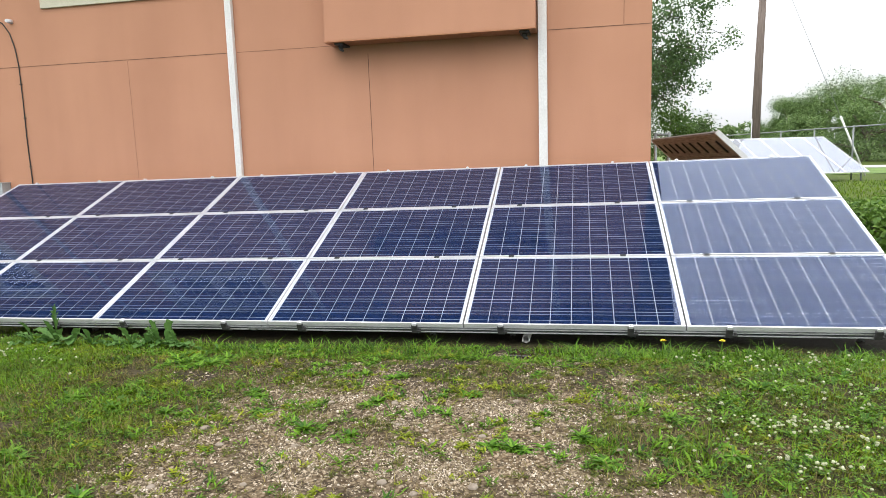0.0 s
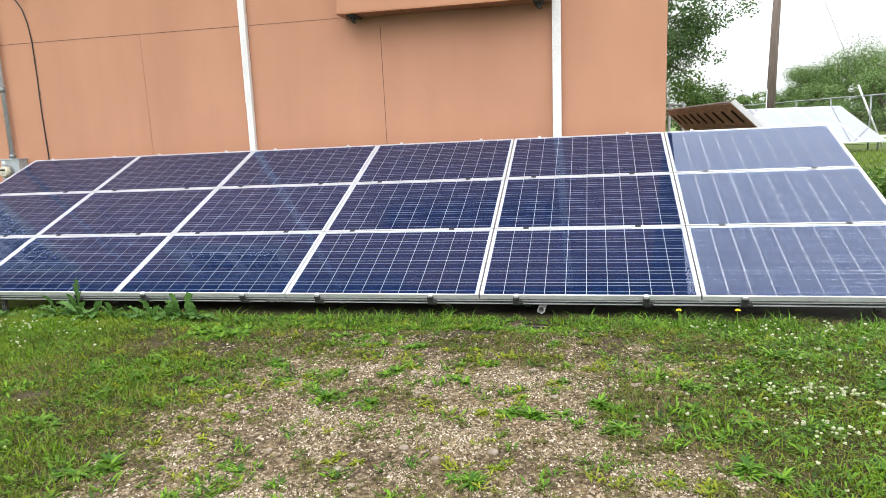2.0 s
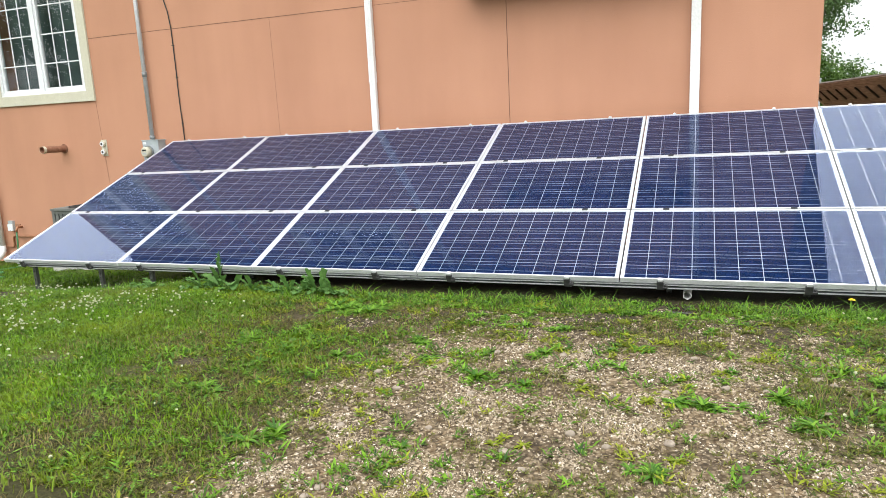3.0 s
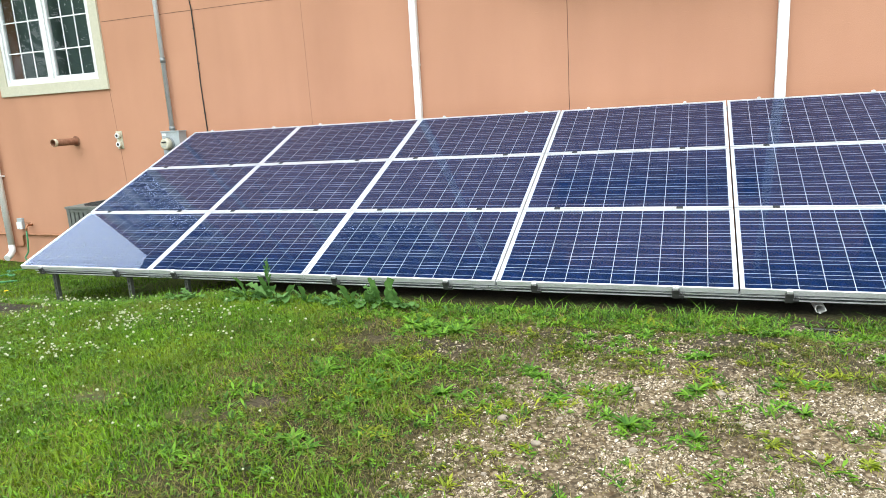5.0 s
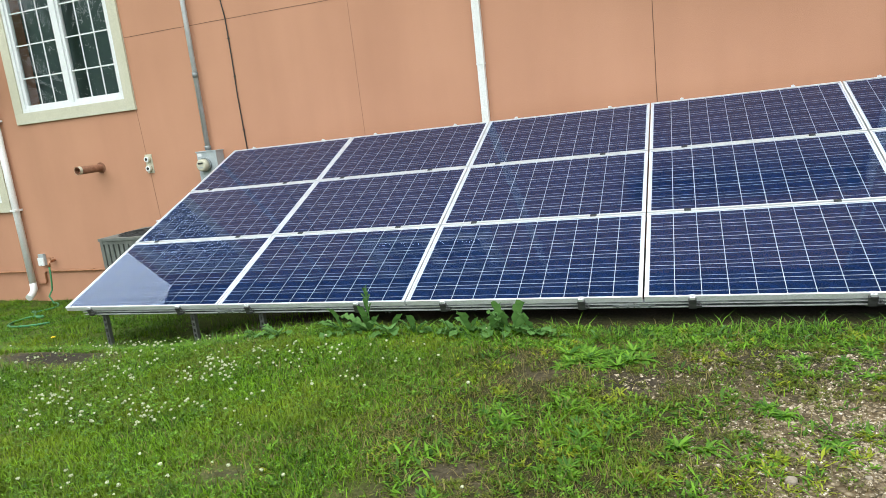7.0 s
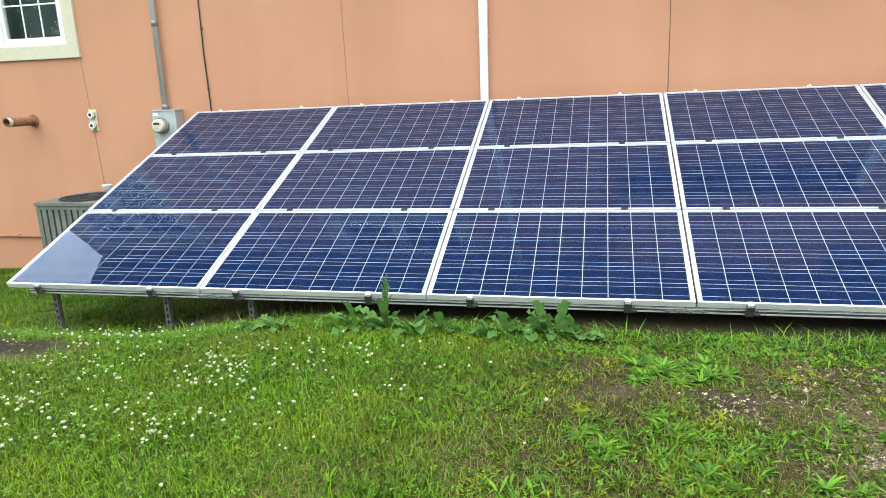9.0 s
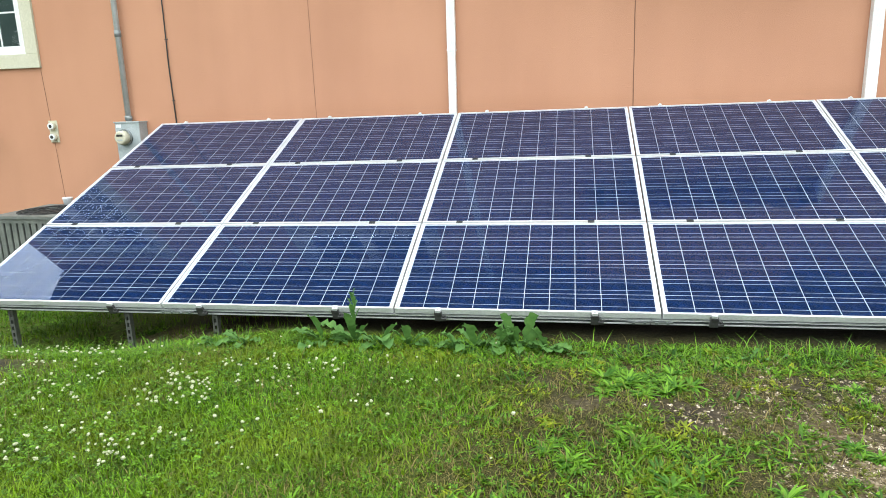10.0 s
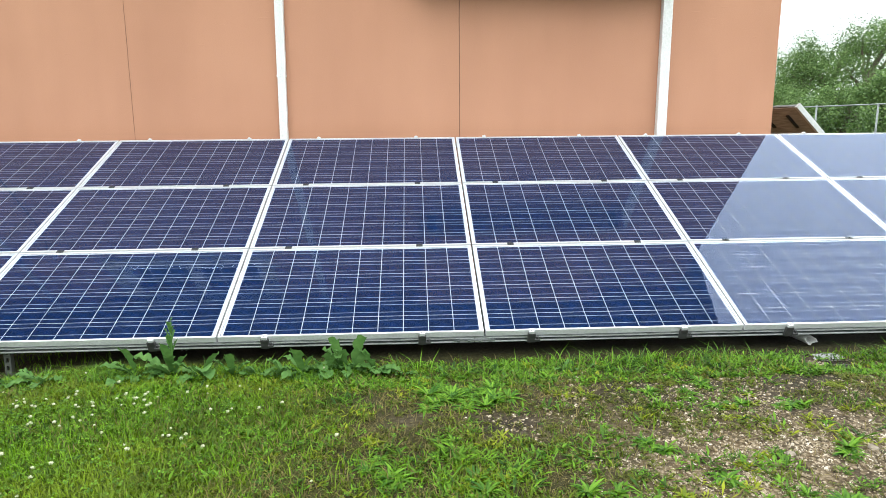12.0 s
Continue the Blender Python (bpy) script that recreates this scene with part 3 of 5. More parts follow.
def downspout(x, w, d, z0, z1, joints, label):
    """A square white downspout with slip joints and straps."""
    ob = thing("downspout", label, "downspout", "downspouts", m=Matrix.Translation((x, WALL_Y - 0.006, 0)))
    edges = [z0, *joints, z1]
    for k, (a, b) in enumerate(zip(edges, edges[1:])):
        bm = bmesh.new()
        g = 0.003 * (k % 2)
        box(bm, -w / 2 - g, -d - g, a + (0.012 if k else 0), w / 2 + g, -0.002, b, 0.008)
        for r in (-w / 4, 0.0, w / 4):
            box(bm, r - 0.004, -d - g - 0.003, a + 0.02, r + 0.004, -d - g + 0.002, b - 0.02, 0.001)
        part("pipe_length", bm, WHITE_PIPE, ob)
    for z in joints:
        bm = bmesh.new()
        box(bm, -w / 2 - 0.005, -d - 0.006, z - 0.003, w / 2 + 0.005, -0.001, z + 0.016, 0.002)
        part("strap", bm, WHITE_PIPE, ob)
    return ob


downspout(3.205, 0.078, 0.065, -0.25, 4.72, (1.80, 3.6), "white square metal downspout on orange stucco")
downspout(7.055, 0.098, 0.075, -0.25, 4.72, (3.3,), "wide white metal downspout beside the projecting box")


def build_meter():
    """The electric meter: a grey box, a glass-covered dial and the conduit that drops into it."""
    ob = thing("electric_meter", "grey electric meter box with round glass dial and conduit", "electric meter", m=Matrix.Translation((-0.46, WALL_Y, 1.0)))
    bm = bmesh.new()
    box(bm, -0.150, -0.150, -0.27, 0.150, -0.002, 0.185, 0.008)
    part("box", bm, GRAY_BOX, ob)
    bm = bmesh.new()
    box(bm, -0.160, -0.158, 0.180, 0.160, -0.001, 0.194, 0.003)
    part("lid_flange", bm, GRAY_BOX, ob)
    bm = bmesh.new()
    tube(bm, ((-0.035, -0.149, 0.02), (-0.035, -0.175, 0.02)), 0.092, 28)
    part("dial_ring", bm, GALV, ob)
    bm = bmesh.new()
    tube(bm, ((-0.035, -0.174, 0.02), (-0.035, -0.235, 0.02), (-0.035, -0.248, 0.02)), [0.078, 0.074, 0.058], 28)
    dial = part("dial", bm, CREAM, ob, "pale round meter dial")
    block("display", (-0.072, -0.2525, 0.035, 0.002, -0.2485, 0.058), BLACK, dial, "", 0.001)
    block("name_plate", (-0.068, -0.2520, -0.012, -0.004, -0.2485, 0.004), GRAY_BOX, dial, "", 0.001)
    block("warning_label", (-0.135, -0.1525, 0.130, -0.075, -0.1503, 0.165), VINYL, ob, "white paper label", 0)
    bm = bmesh.new()
    tube(bm, ((-0.03, -0.06, 0.192), (-0.03, -0.06, 3.72)), 0.030, 14)
    conduit = part("conduit", bm, CONDUIT, ob, "light grey metal conduit")
    for z, r, h in ((0.205, 0.040, 0.05), (1.10, 0.036, 0.07), (2.4, 0.036, 0.07)):
        bm = bmesh.new()
        tube(bm, ((-0.03, -0.06, z), (-0.03, -0.06, z + h)), r, 14)
        part("coupling", bm, GALV, conduit)
    return ob


build_meter()


def build_cable():
    ob = thing("wall_cable", "loose black cable drooping down the stucco wall", "cable")
    pts = [(-1.1, 3.40), (-0.6, 3.40), (-0.30, 3.38), (-0.14, 3.32), (-0.04, 3.18), (0.02, 2.98), (0.05, 2.75), (0.055, 2.3), (0.05, 1.8), (0.065, 1.2), (0.06, 0.4)]
    bm = bmesh.new()
    tube(bm, [(x, WALL_Y - 0.014, z) for x, z in pts], 0.0075, 6)
    part("cable", bm, BLACK, ob)
    for x, z in ((0.05, 2.5), (0.055, 2.05), (0.06, 1.4)):
        block("cable_clip", (x - 0.014, WALL_Y - 0.026, z, x + 0.016, WALL_Y - 0.001, z + 0.012), DARK_STEEL, ob)
    bm = bmesh.new()
    tube(bm, ((0.0, WALL_Y - 0.001, 3.33), (0.0, WALL_Y - 0.09, 3.33)), [0.03, 0.022], 10)
    part("anchor", bm, VINYL, ob, "pale wall anchor")
    return ob


build_cable()


def build_ports():
    """Two round threaded ports, one above the other, on a pale plate."""
    ob = thing("hose_ports", "two round white pipe ports on a small plate", "pipe port", m=Matrix.Translation((-1.515, WALL_Y, 1.10)))
    block("plate", (-0.055, -0.012, -0.125, 0.055, -0.001, 0.125), CREAM, ob, "", 0.003)
    for z in (0.062, -0.062):
        bm = bmesh.new()
        tube(bm, ((0, -0.011, z), (0, -0.050, z)), 0.048, 6)
        nut = part("nut", bm, CREAM, ob, "pale hexagonal nut")
        bm = bmesh.new()
        tube(bm, ((0, -0.0495, z), (0, -0.058, z)), 0.036, 18)
        part("ring", bm, VINYL, nut)
        bm = bmesh.new()
        tube(bm, ((0, -0.0575, z), (0, -0.0595, z)), 0.020, 14)
        part("bore", bm, BLACK, nut, "dark hole")
    return ob


build_ports()


def build_stub():
    ob = thing("vent_pipe", "short rusty pipe with a pale open end", "pipe", m=Matrix.Translation((-2.37, WALL_Y, 1.11)))
    bm = bmesh.new()
    rings = tube(bm, ((0, 0, 0), (0, -0.40, 0)), 0.052, 18, caps=False)
    inner = [bm.verts.new((v.co.x * 0.8, v.co.y, v.co.z * 0.8)) for v in rings[-1]]
    deep = [bm.verts.new((v.co.x * 0.8, -0.10, v.co.z * 0.8)) for v in rings[-1]]
    for k in range(18):
        j = (k + 1) % 18
        bm.faces.new((rings[-1][k], rings[-1][j], inner[j], inner[k]))
        bm.faces.new((inner[k], inner[j], deep[j], deep[k]))
    bm.faces.new(deep)
    part("pipe", bm, RUST, ob)
    bm = bmesh.new()
    tube(bm, ((0, -0.355, 0), (0, -0.402, 0)), 0.055, 18, caps=False)
    part("rim", bm, CREAM, ob, "pale worn rim")
    bm = bmesh.new()
    tube(bm, ((0, -0.001, 0), (0, -0.012, 0)), 0.075, 18)
    part("flange", bm, RUST, ob)
    return ob


build_stub()


def sash(parent, x0, x1, z0, z1, y, bars_x, bars_z):
    """A glazed sash: stiles and rails, the pane, and thin white bars on it."""
    w = 0.045
    bm = bmesh.new()
    box(bm, x0, y - 0.03, z0, x0 + w, y + 0.02, z1, 0.003)
    box(bm, x1 - w, y - 0.03, z0, x1, y + 0.02, z1, 0.003)
    box(bm, x0 + w, y - 0.03, z0, x1 - w, y + 0.02, z0 + w, 0.003)
    box(bm, x0 + w, y - 0.03, z1 - w, x1 - w, y + 0.02, z1, 0.003)
    s = part("sash", bm, VINYL, parent)
    pane("pane", ((x0 + w, y, z0 + w), (x1 - w, y, z0 + w), (x1 - w, y, z1 - w), (x0 + w, y, z1 - w)), WINDOW_GLASS, s, "dark reflecting pane").visible_shadow = False
    for x in bars_x:
        block("glazing_bar", (x - 0.009, y - 0.010, z0 + w, x + 0.009, y - 0.003, z1 - w), VINYL, s, "", 0.002)
    for z in bars_z:
        block("glazing_bar", (x0 + w, y - 0.012, z - 0.009, x1 - w, y - 0.0035, z + 0.009), VINYL, s, "", 0.002)
    return s


def build_window(name, x0, x1, z0, z1, trim, label, cols, bars_z):
    """A window of two sashes in a cream surround. x0 to z1: the opening."""
    ob = tagged(new(name), label, "window", kind="structure")
    y = WALL_Y
    t = trim
    bm = bmesh.new()
    for d in ((x0 - t, z0 - t, x1 + t, z0), (x0 - t, z1, x1 + t, z1 + t), (x0 - t, z0, x0, z1), (x1, z0, x1 + t, z1)):
        box(bm, d[0], y - 0.030, d[1], d[2], y + 0.005, d[3], 0.006)
    part("window_trim", bm, CREAM, ob, "cream painted surround")
    w = 0.05
    bm = bmesh.new()
    box(bm, x0, y - 0.012, z0, x0 + w, y + 0.10, z1, 0.004)
    box(bm, x1 - w, y - 0.012, z0, x1, y + 0.10, z1, 0.004)
    box(bm, x0 + w, y - 0.012, z0, x1 - w, y + 0.10, z0 + w, 0.004)
    box(bm, x0 + w, y - 0.012, z1 - w, x1 - w, y + 0.10, z1, 0.004)
    xm = (x0 + x1) / 2
    box(bm, xm - 0.04, y - 0.010, z0 + w, xm + 0.04, y + 0.10, z1 - w, 0.004)
    part("window_frame", bm, VINYL, ob, "white vinyl frame")
    for a, b in ((x0 + w, xm - 0.04), (xm + 0.04, x1 - w)):
        inner = b - a - 0.09
        sash(ob, a, b, z0 + w, z1 - w, y + 0.04, [a + 0.045 + inner * k / cols for k in range(1, cols)], bars_z)
    # added sheet whose dim colour stands in for the shaded room
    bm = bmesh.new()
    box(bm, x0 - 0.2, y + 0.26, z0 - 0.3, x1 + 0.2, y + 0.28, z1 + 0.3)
    part("room_sheet", bm, SHADE_ROOM, ob, "sheet behind the glass, coloured as the dim room")
    return ob


build_window("window_1", -3.57, -1.71, 1.975, 4.10, 0.155, "white double window with divided panes and cream surround", 3, [2.44, 2.88, 3.31, 3.74])

build_window("window_3", 0.635, 2.475, 3.605, 4.55, 0.145, "white upper window with cream surround high on the wall", 3, [4.08])

# ---- the low wing at the building's corner ----
def build_wing():
    bm = bmesh.new()
    x0, x1, z0, z1 = -5.75, -4.385, 0.74, 1.95
    y0, y1 = WALL_Y + 0.012, WALL_Y + 0.25
    left, right = -9.5, WEST - 0.002
    box(bm, left, y0, -1.2, x0, y1, 2.60)
    box(bm, x1, y0, -1.2, right, y1, 2.60)
    box(bm, x0, y0, -1.2, x1, y1, z0)
    box(bm, x0, y0, z1, x1, y1, 2.60)
    tagged(part("wall_wing", bm, STUCCO), "orange stucco wall of the low wing", "wall", kind="structure")
    build_window("window_2", x0, x1, z0, z1, 0.15, "small white sash window with cream surround", 2, [0.98, 1.35, 1.66])
    roof = thing("wing_roof", "low grey shingle roof with white gutter", "roof", kind="structure")
    ye, ze, slope = 2.50, 2.74, 0.66
    rows = 34
    for r in range(rows):
        a, b = r * 0.145, (r + 1) * 0.145 + 0.02
        bm = bmesh.new()
        x = left
        rng = random.Random(r)
        while x < -4.03:
            w = rng.uniform(0.14, 0.24)
            e = min(x + w, -4.03)
            lift = rng.uniform(0.000, 0.006)
            v = [bm.verts.new(p) for p in ((x, ye + a, ze + a * slope + 0.020 + lift), (e - 0.006, ye + a, ze + a * slope + 0.020 + lift), (e - 0.006, ye + b, ze + b * slope + 0.006), (x, ye + b, ze + b * slope + 0.006))]
            u = [bm.verts.new((p.co.x, p.co.y, p.co.z - 0.012)) for p in v]
            bm.faces.new(v)
            for k in range(4):
                bm.faces.new((v[k], u[k], u[(k + 1) % 4], v[(k + 1) % 4]))
            x = e if e < -4.03 else -4.0
        part("shingle_course", bm, SHINGLE, roof)
    end = rows * 0.145
    bm = bmesh.new()
    v = [bm.verts.new(p) for p in ((left, ye, ze), (-4.03, ye, ze), (-4.03, ye + end, ze + end * slope), (left, ye + end, ze + end * slope))]
    u = [bm.verts.new((p.co.x, p.co.y, p.co.z - 0.05)) for p in v]
    bm.faces.new(v)
    bm.faces.new(u[::-1])
    for k in range(4):
        bm.faces.new((v[k], u[k], u[(k + 1) % 4], v[(k + 1) % 4]))
    part("roof_deck", bm, SHINGLE, roof)
    bm = bmesh.new()
    v = [bm.verts.new(p) for p in ((-4.03, ye - 0.02, ze + 0.02), (-3.995, ye - 0.02, ze + 0.02), (-3.995, ye + end, ze + 0.05 + end * slope), (-4.03, ye + end, ze + 0.05 + end * slope))]
    u = [bm.verts.new((p.co.x, p.co.y, p.co.z - 0.09)) for p in v]
    bm.faces.new(v)
    bm.faces.new(u[::-1])
    for k in range(4):
        bm.faces.new((v[k], u[k], u[(k + 1) % 4], v[(k + 1) % 4]))
    part("rake_board", bm, WHITE_PIPE, roof, "white rake board")
    bm = bmesh.new()
    tri = ((2.56, 2.66), (2.948, 2.90), (2.948, 2.58), (2.56, 2.58))
    a = [bm.verts.new((-4.0, y, z)) for y, z in tri]
    b = [bm.verts.new((-4.025, y, z)) for y, z in tri]
    bm.faces.new(a)
    bm.faces.new(b[::-1])
    for k in range(4):
        bm.faces.new((a[k], b[k], b[(k + 1) % 4], a[(k + 1) % 4]))
    part("eave_return", bm, CREAM, roof, "cream boxed eave end")
    block("soffit", (left, 2.54, 2.565, -4.03, 2.955, 2.58), CREAM, roof)
    bm = bmesh.new()
    prof = ((2.50, 2.60), (2.42, 2.60), (2.385, 2.66), (2.385, 2.715), (2.395, 2.715), (2.398, 2.665), (2.427, 2.612), (2.50, 2.612))
    a = [bm.verts.new((left, y, z)) for y, z in prof]
    b = [bm.verts.new((-4.0, y, z)) for y, z in prof]
    for k in range(len(prof)):
        j = (k + 1) % len(prof)
        bm.faces.new((a[k], a[j], b[j], b[k]))
    bm.faces.new(b)
    part("gutter", bm, WHITE_PIPE, roof, "white gutter")
    ds = thing("corner_downspout", "white downspout with elbows at the wing's corner", "downspout", "downspouts")
    bm = bmesh.new()
    tube(bm, ((-4.10, 2.45, 2.62), (-4.10, 2.45, 2.53), (-4.10, 2.52, 2.45), (-4.10, 2.83, 2.32), (-4.10, 2.89, 2.22)), 0.046, 10)
    part("elbow", bm, WHITE_PIPE, ds)
    bm = bmesh.new()
    tube(bm, ((-4.10, 2.89, 2.24), (-4.10, 2.89, -0.52)), 0.048, 10)
    part("pipe_length", bm, WHITE_PIPE, ds)
    bm = bmesh.new()
    tube(bm, ((-4.10, 2.89, -0.50), (-4.10, 2.885, -0.60), (-4.09, 2.83, -0.66), (-4.06, 2.74, -0.69)), 0.050, 10)
    part("elbow", bm, WHITE_PIPE, ds)
    for z in (1.9, 0.6):
        block("strap", (-4.155, 2.835, z, -4.045, 2.961, z + 0.03), WHITE_PIPE, ds)


build_wing()


def build_tap():
    """The garden tap with its hose, the pipes along the wall and the covered socket beside it."""
    tap = thing("garden_tap", "brass garden tap with green hose on copper pipe", "tap", m=Matrix.Translation((-3.62, WALL_Y, -0.17)))
    bm = bmesh.new()
    tube(bm, ((0, -0.001, 0), (0, -0.09, 0), (0, -0.115, -0.03), (0, -0.118, -0.075)), [0.018, 0.018, 0.017, 0.020], 10)
    part("spout", bm, COPPER, tap)
    bm = bmesh.new()
    tube(bm, ((0, -0.07, 0.01), (0, -0.07, 0.045)), 0.008, 8)
    box(bm, -0.055, -0.082, 0.042, 0.055, -0.058, 0.054, 0.004)
    part("handle", bm, COPPER, tap)
    lying = []
    for k in range(40):
        t = k / 39
        x, y = -3.6 + 1.5 * t + 0.28 * math.sin(t * 15), 2.6 - 1.5 * t + 0.16 * math.cos(t * 19)
        lying.append((x + 3.62, y - WALL_Y, ground_z(x, y) + 0.17 + 0.018))
    bm = bmesh.new()
    tube(bm, ((0, -0.118, -0.07), (-0.01, -0.12, -0.25), (-0.03, -0.13, -0.42), (-0.03, -0.20, -0.50), *lying), 0.013, 8)
    part("hose", bm, GREEN_HOSE, tap, "green garden hose")
    pipes = thing("wall_pipe", "orange-painted water pipe along the base of the wall", "pipe")
    bm = bmesh.new()
    y = WALL_Y - 0.022
    tube(bm, ((-1.2, y, -0.33), (-3.82, y, -0.33), (-3.85, y, -0.36), (-3.85, y, -0.49), (-3.88, y, -0.52), (-4.06, y, -0.52)), 0.015, 8)
    part("pipe", bm, COPPER, pipes)
    bm = bmesh.new()
    tube(bm, ((-4.16, y, -0.33), (-7.5, y, -0.33)), 0.015, 8)
    part("pipe", bm, COPPER, pipes)
    for x in (-1.9, -2.9):
        block("strap", (x, WALL_Y - 0.042, -0.352, x + 0.02, WALL_Y - 0.001, -0.308), COPPER, pipes)
    sock = thing("outdoor_socket", "grey covered outdoor socket on the wall", "socket", m=Matrix.Translation((-3.84, WALL_Y, -0.15)))
    block("back_box", (-0.055, -0.045, -0.085, 0.055, -0.001, 0.085), GRAY_BOX, sock, "", 0.006)
    cover = block("cover", (-0.058, -0.062, -0.088, 0.058, -0.0455, 0.030), VINYL, sock, "pale flap cover", 0.005)
    block("latch", (-0.012, -0.070, -0.092, 0.012, -0.0625, -0.075), GRAY_BOX, cover)


build_tap()


def build_condenser():
    """The air-conditioning condenser: louvred sides, corner posts and a round fan grille on top."""
    x, y = -1.37, 1.75
    w, d = 0.78, 0.78
    g = ground_z(x + w / 2, y + d / 2) - 0.02
    top = 0.31
    ob = thing("air_conditioner", "weathered grey air-conditioning unit with louvred sides", "air conditioner", m=Matrix.Translation((x, y, 0)))
    block("base_pad", (-0.06, -0.06, g - 0.05, w + 0.06, d + 0.06, g + 0.06), CONCRETE, ob, "", 0.01)
    block("coil", (0.04, 0.04, g + 0.061, w - 0.04, d - 0.04, top - 0.03), BLACK, ob)
    for px, py in ((0, 0), (w - 0.05, 0), (0, d - 0.05), (w - 0.05, d - 0.05)):
        block("corner_post", (px, py, g + 0.061, px + 0.05, py + 0.05, top - 0.031), AC_METAL, ob, "", 0.004)
    n = 9
    for k in range(n):
        s = 0.05 + (w - 0.1) * (k + 0.5) / n
        h = (w - 0.1) / n * 0.36
        block("louvre", (s - h, 0.006, g + 0.07, s + h, 0.036, top - 0.05), AC_METAL, ob, "", 0.008)
        block("louvre", (0.006, s - h, g + 0.07, 0.036, s + h, top - 0.05), AC_METAL, ob, "", 0.008)
    block("side_rail", (0.05, 0.004, top - 0.075, w - 0.05, 0.038, top - 0.034), AC_METAL, ob)
    bm = bmesh.new()
    n = 40
    cx, cy, r = w / 2, d / 2, 0.33
    out, inn = [], []
    for k in range(n):
        a = 2 * math.pi * k / n
        c, s = math.cos(a), math.sin(a)
        e = (w / 2 + 0.01) / max(abs(c), abs(s))
        out.append((cx + e * c, cy + e * s))
        inn.append((cx + r * c, cy + r * s))
    lo = [[bm.verts.new((*p, z)) for p in ring] for z in (top - 0.03, top) for ring in (out, inn)]
    for k in range(n):
        j = (k + 1) % n
        bm.faces.new((lo[2][k], lo[2][j], lo[3][j], lo[3][k]))
        bm.faces.new((lo[0][k], lo[0][j], lo[2][j], lo[2][k]))
        bm.faces.new((lo[1][k], lo[1][j], lo[3][j], lo[3][k]))
        bm.faces.new((lo[0][k], lo[0][j], lo[1][j], lo[1][k]))
    part("top_panel", bm, AC_METAL, ob)
    bm = bmesh.new()
    for q in (0.08, 0.15, 0.22, 0.29, 0.335):
        ring = [(cx + q * math.cos(2 * math.pi * k / 32), cy + q * math.sin(2 * math.pi * k / 32), top + 0.035 - 0.09 * q) for k in range(33)]
        tube(bm, ring, 0.004, 5, caps=False)
    for k in range(12):
        a = 2 * math.pi * k / 12
        tube(bm, ((cx + 0.06 * math.cos(a), cy + 0.06 * math.sin(a), top + 0.033), (cx + 0.335 * math.cos(a), cy + 0.335 * math.sin(a), top + 0.004)), 0.004, 5)
    part("fan_grille", bm, BLACK, ob, "black wire fan grille")
    bm = bmesh.new()
    tube(bm, ((cx, cy, top - 0.16), (cx, cy, top - 0.04)), 0.07, 16)
    for k in range(4):
        a = math.pi / 2 * k
        m = Matrix.Translation((cx, cy, top - 0.09)) @ Matrix.Rotation(a, 4, "Z") @ Matrix.Rotation(0.4, 4, "X")
        v = [bm.verts.new(m @ Vector(p)) for p in ((0.05, -0.05, 0), (0.29, -0.09, 0), (0.29, 0.09, 0), (0.05, 0.05, 0))]
        bm.faces.new(v)
    part("fan", bm, DARK_STEEL, ob)
    cup = thing("paper_cup", "white paper cup standing on the air conditioner", "cup", m=Matrix.Translation((x + 0.30, y + d - 0.06, top + 0.001)))
    bm = bmesh.new()
    tube(bm, ((0, 0, 0), (0, 0, 0.075), (0, 0, 0.085)), [0.040, 0.052, 0.056], 16)
    part("body", bm, VINYL, cup)


build_condenser()


def build_drain():
    """The broken white drain pipe that ends under the front rail, and the puddle below it."""
    ob = thing("drain_pipe", "broken white plastic drain pipe under the rack", "drain pipe")
    bm = bmesh.new()
    n = 16
    path = ((7.06, 2.6, -0.16), (7.06, 0.6, -0.10), (7.06, 0.13, -0.068))
    rings = tube(bm, path, 0.030, n, caps=False)
    rng = random.Random(4)
    tip = [bm.verts.new(v.co + Vector((0, -0.05 - rng.uniform(0.0, 0.05), 0))) for v in rings[-1]]
    inner = [bm.verts.new(Vector((7.06, v.co.y, -0.070)) + 0.9 * (v.co - Vector((7.06, v.co.y, -0.070)))) for v in tip]
    deep = [bm.verts.new((p.co.x, 0.5, p.co.z - 0.01)) for p in inner]
    for k in range(n):
        j = (k + 1) % n
        bm.faces.new((rings[-1][k], rings[-1][j], tip[j], tip[k]))
        bm.faces.new((tip[k], tip[j], inner[j], inner[k]))
        bm.faces.new((inner[k], inner[j], deep[j], deep[k]))
    part("pipe", bm, WHITE_PIPE, ob)
    m, nd, l, b = material("puddle_water", 0.02, base=(0.03, 0.025, 0.02), spec=1.0)
    rim = []
    for k in range(28):
        a = 2 * math.pi * k / 28
        r = 1 + 0.35 * noise.noise(Vector((math.cos(a) * 2, math.sin(a) * 2, 1.0)))
        rim.append((7.04 + 0.10 * r * math.cos(a), -0.22 + 0.13 * r * math.sin(a)))
    z = -0.099
    tagged(pane("puddle", [(*p, z) for p in rim], m, None), "small rain puddle on wet gravel", "puddle", kind="structure")


build_drain()


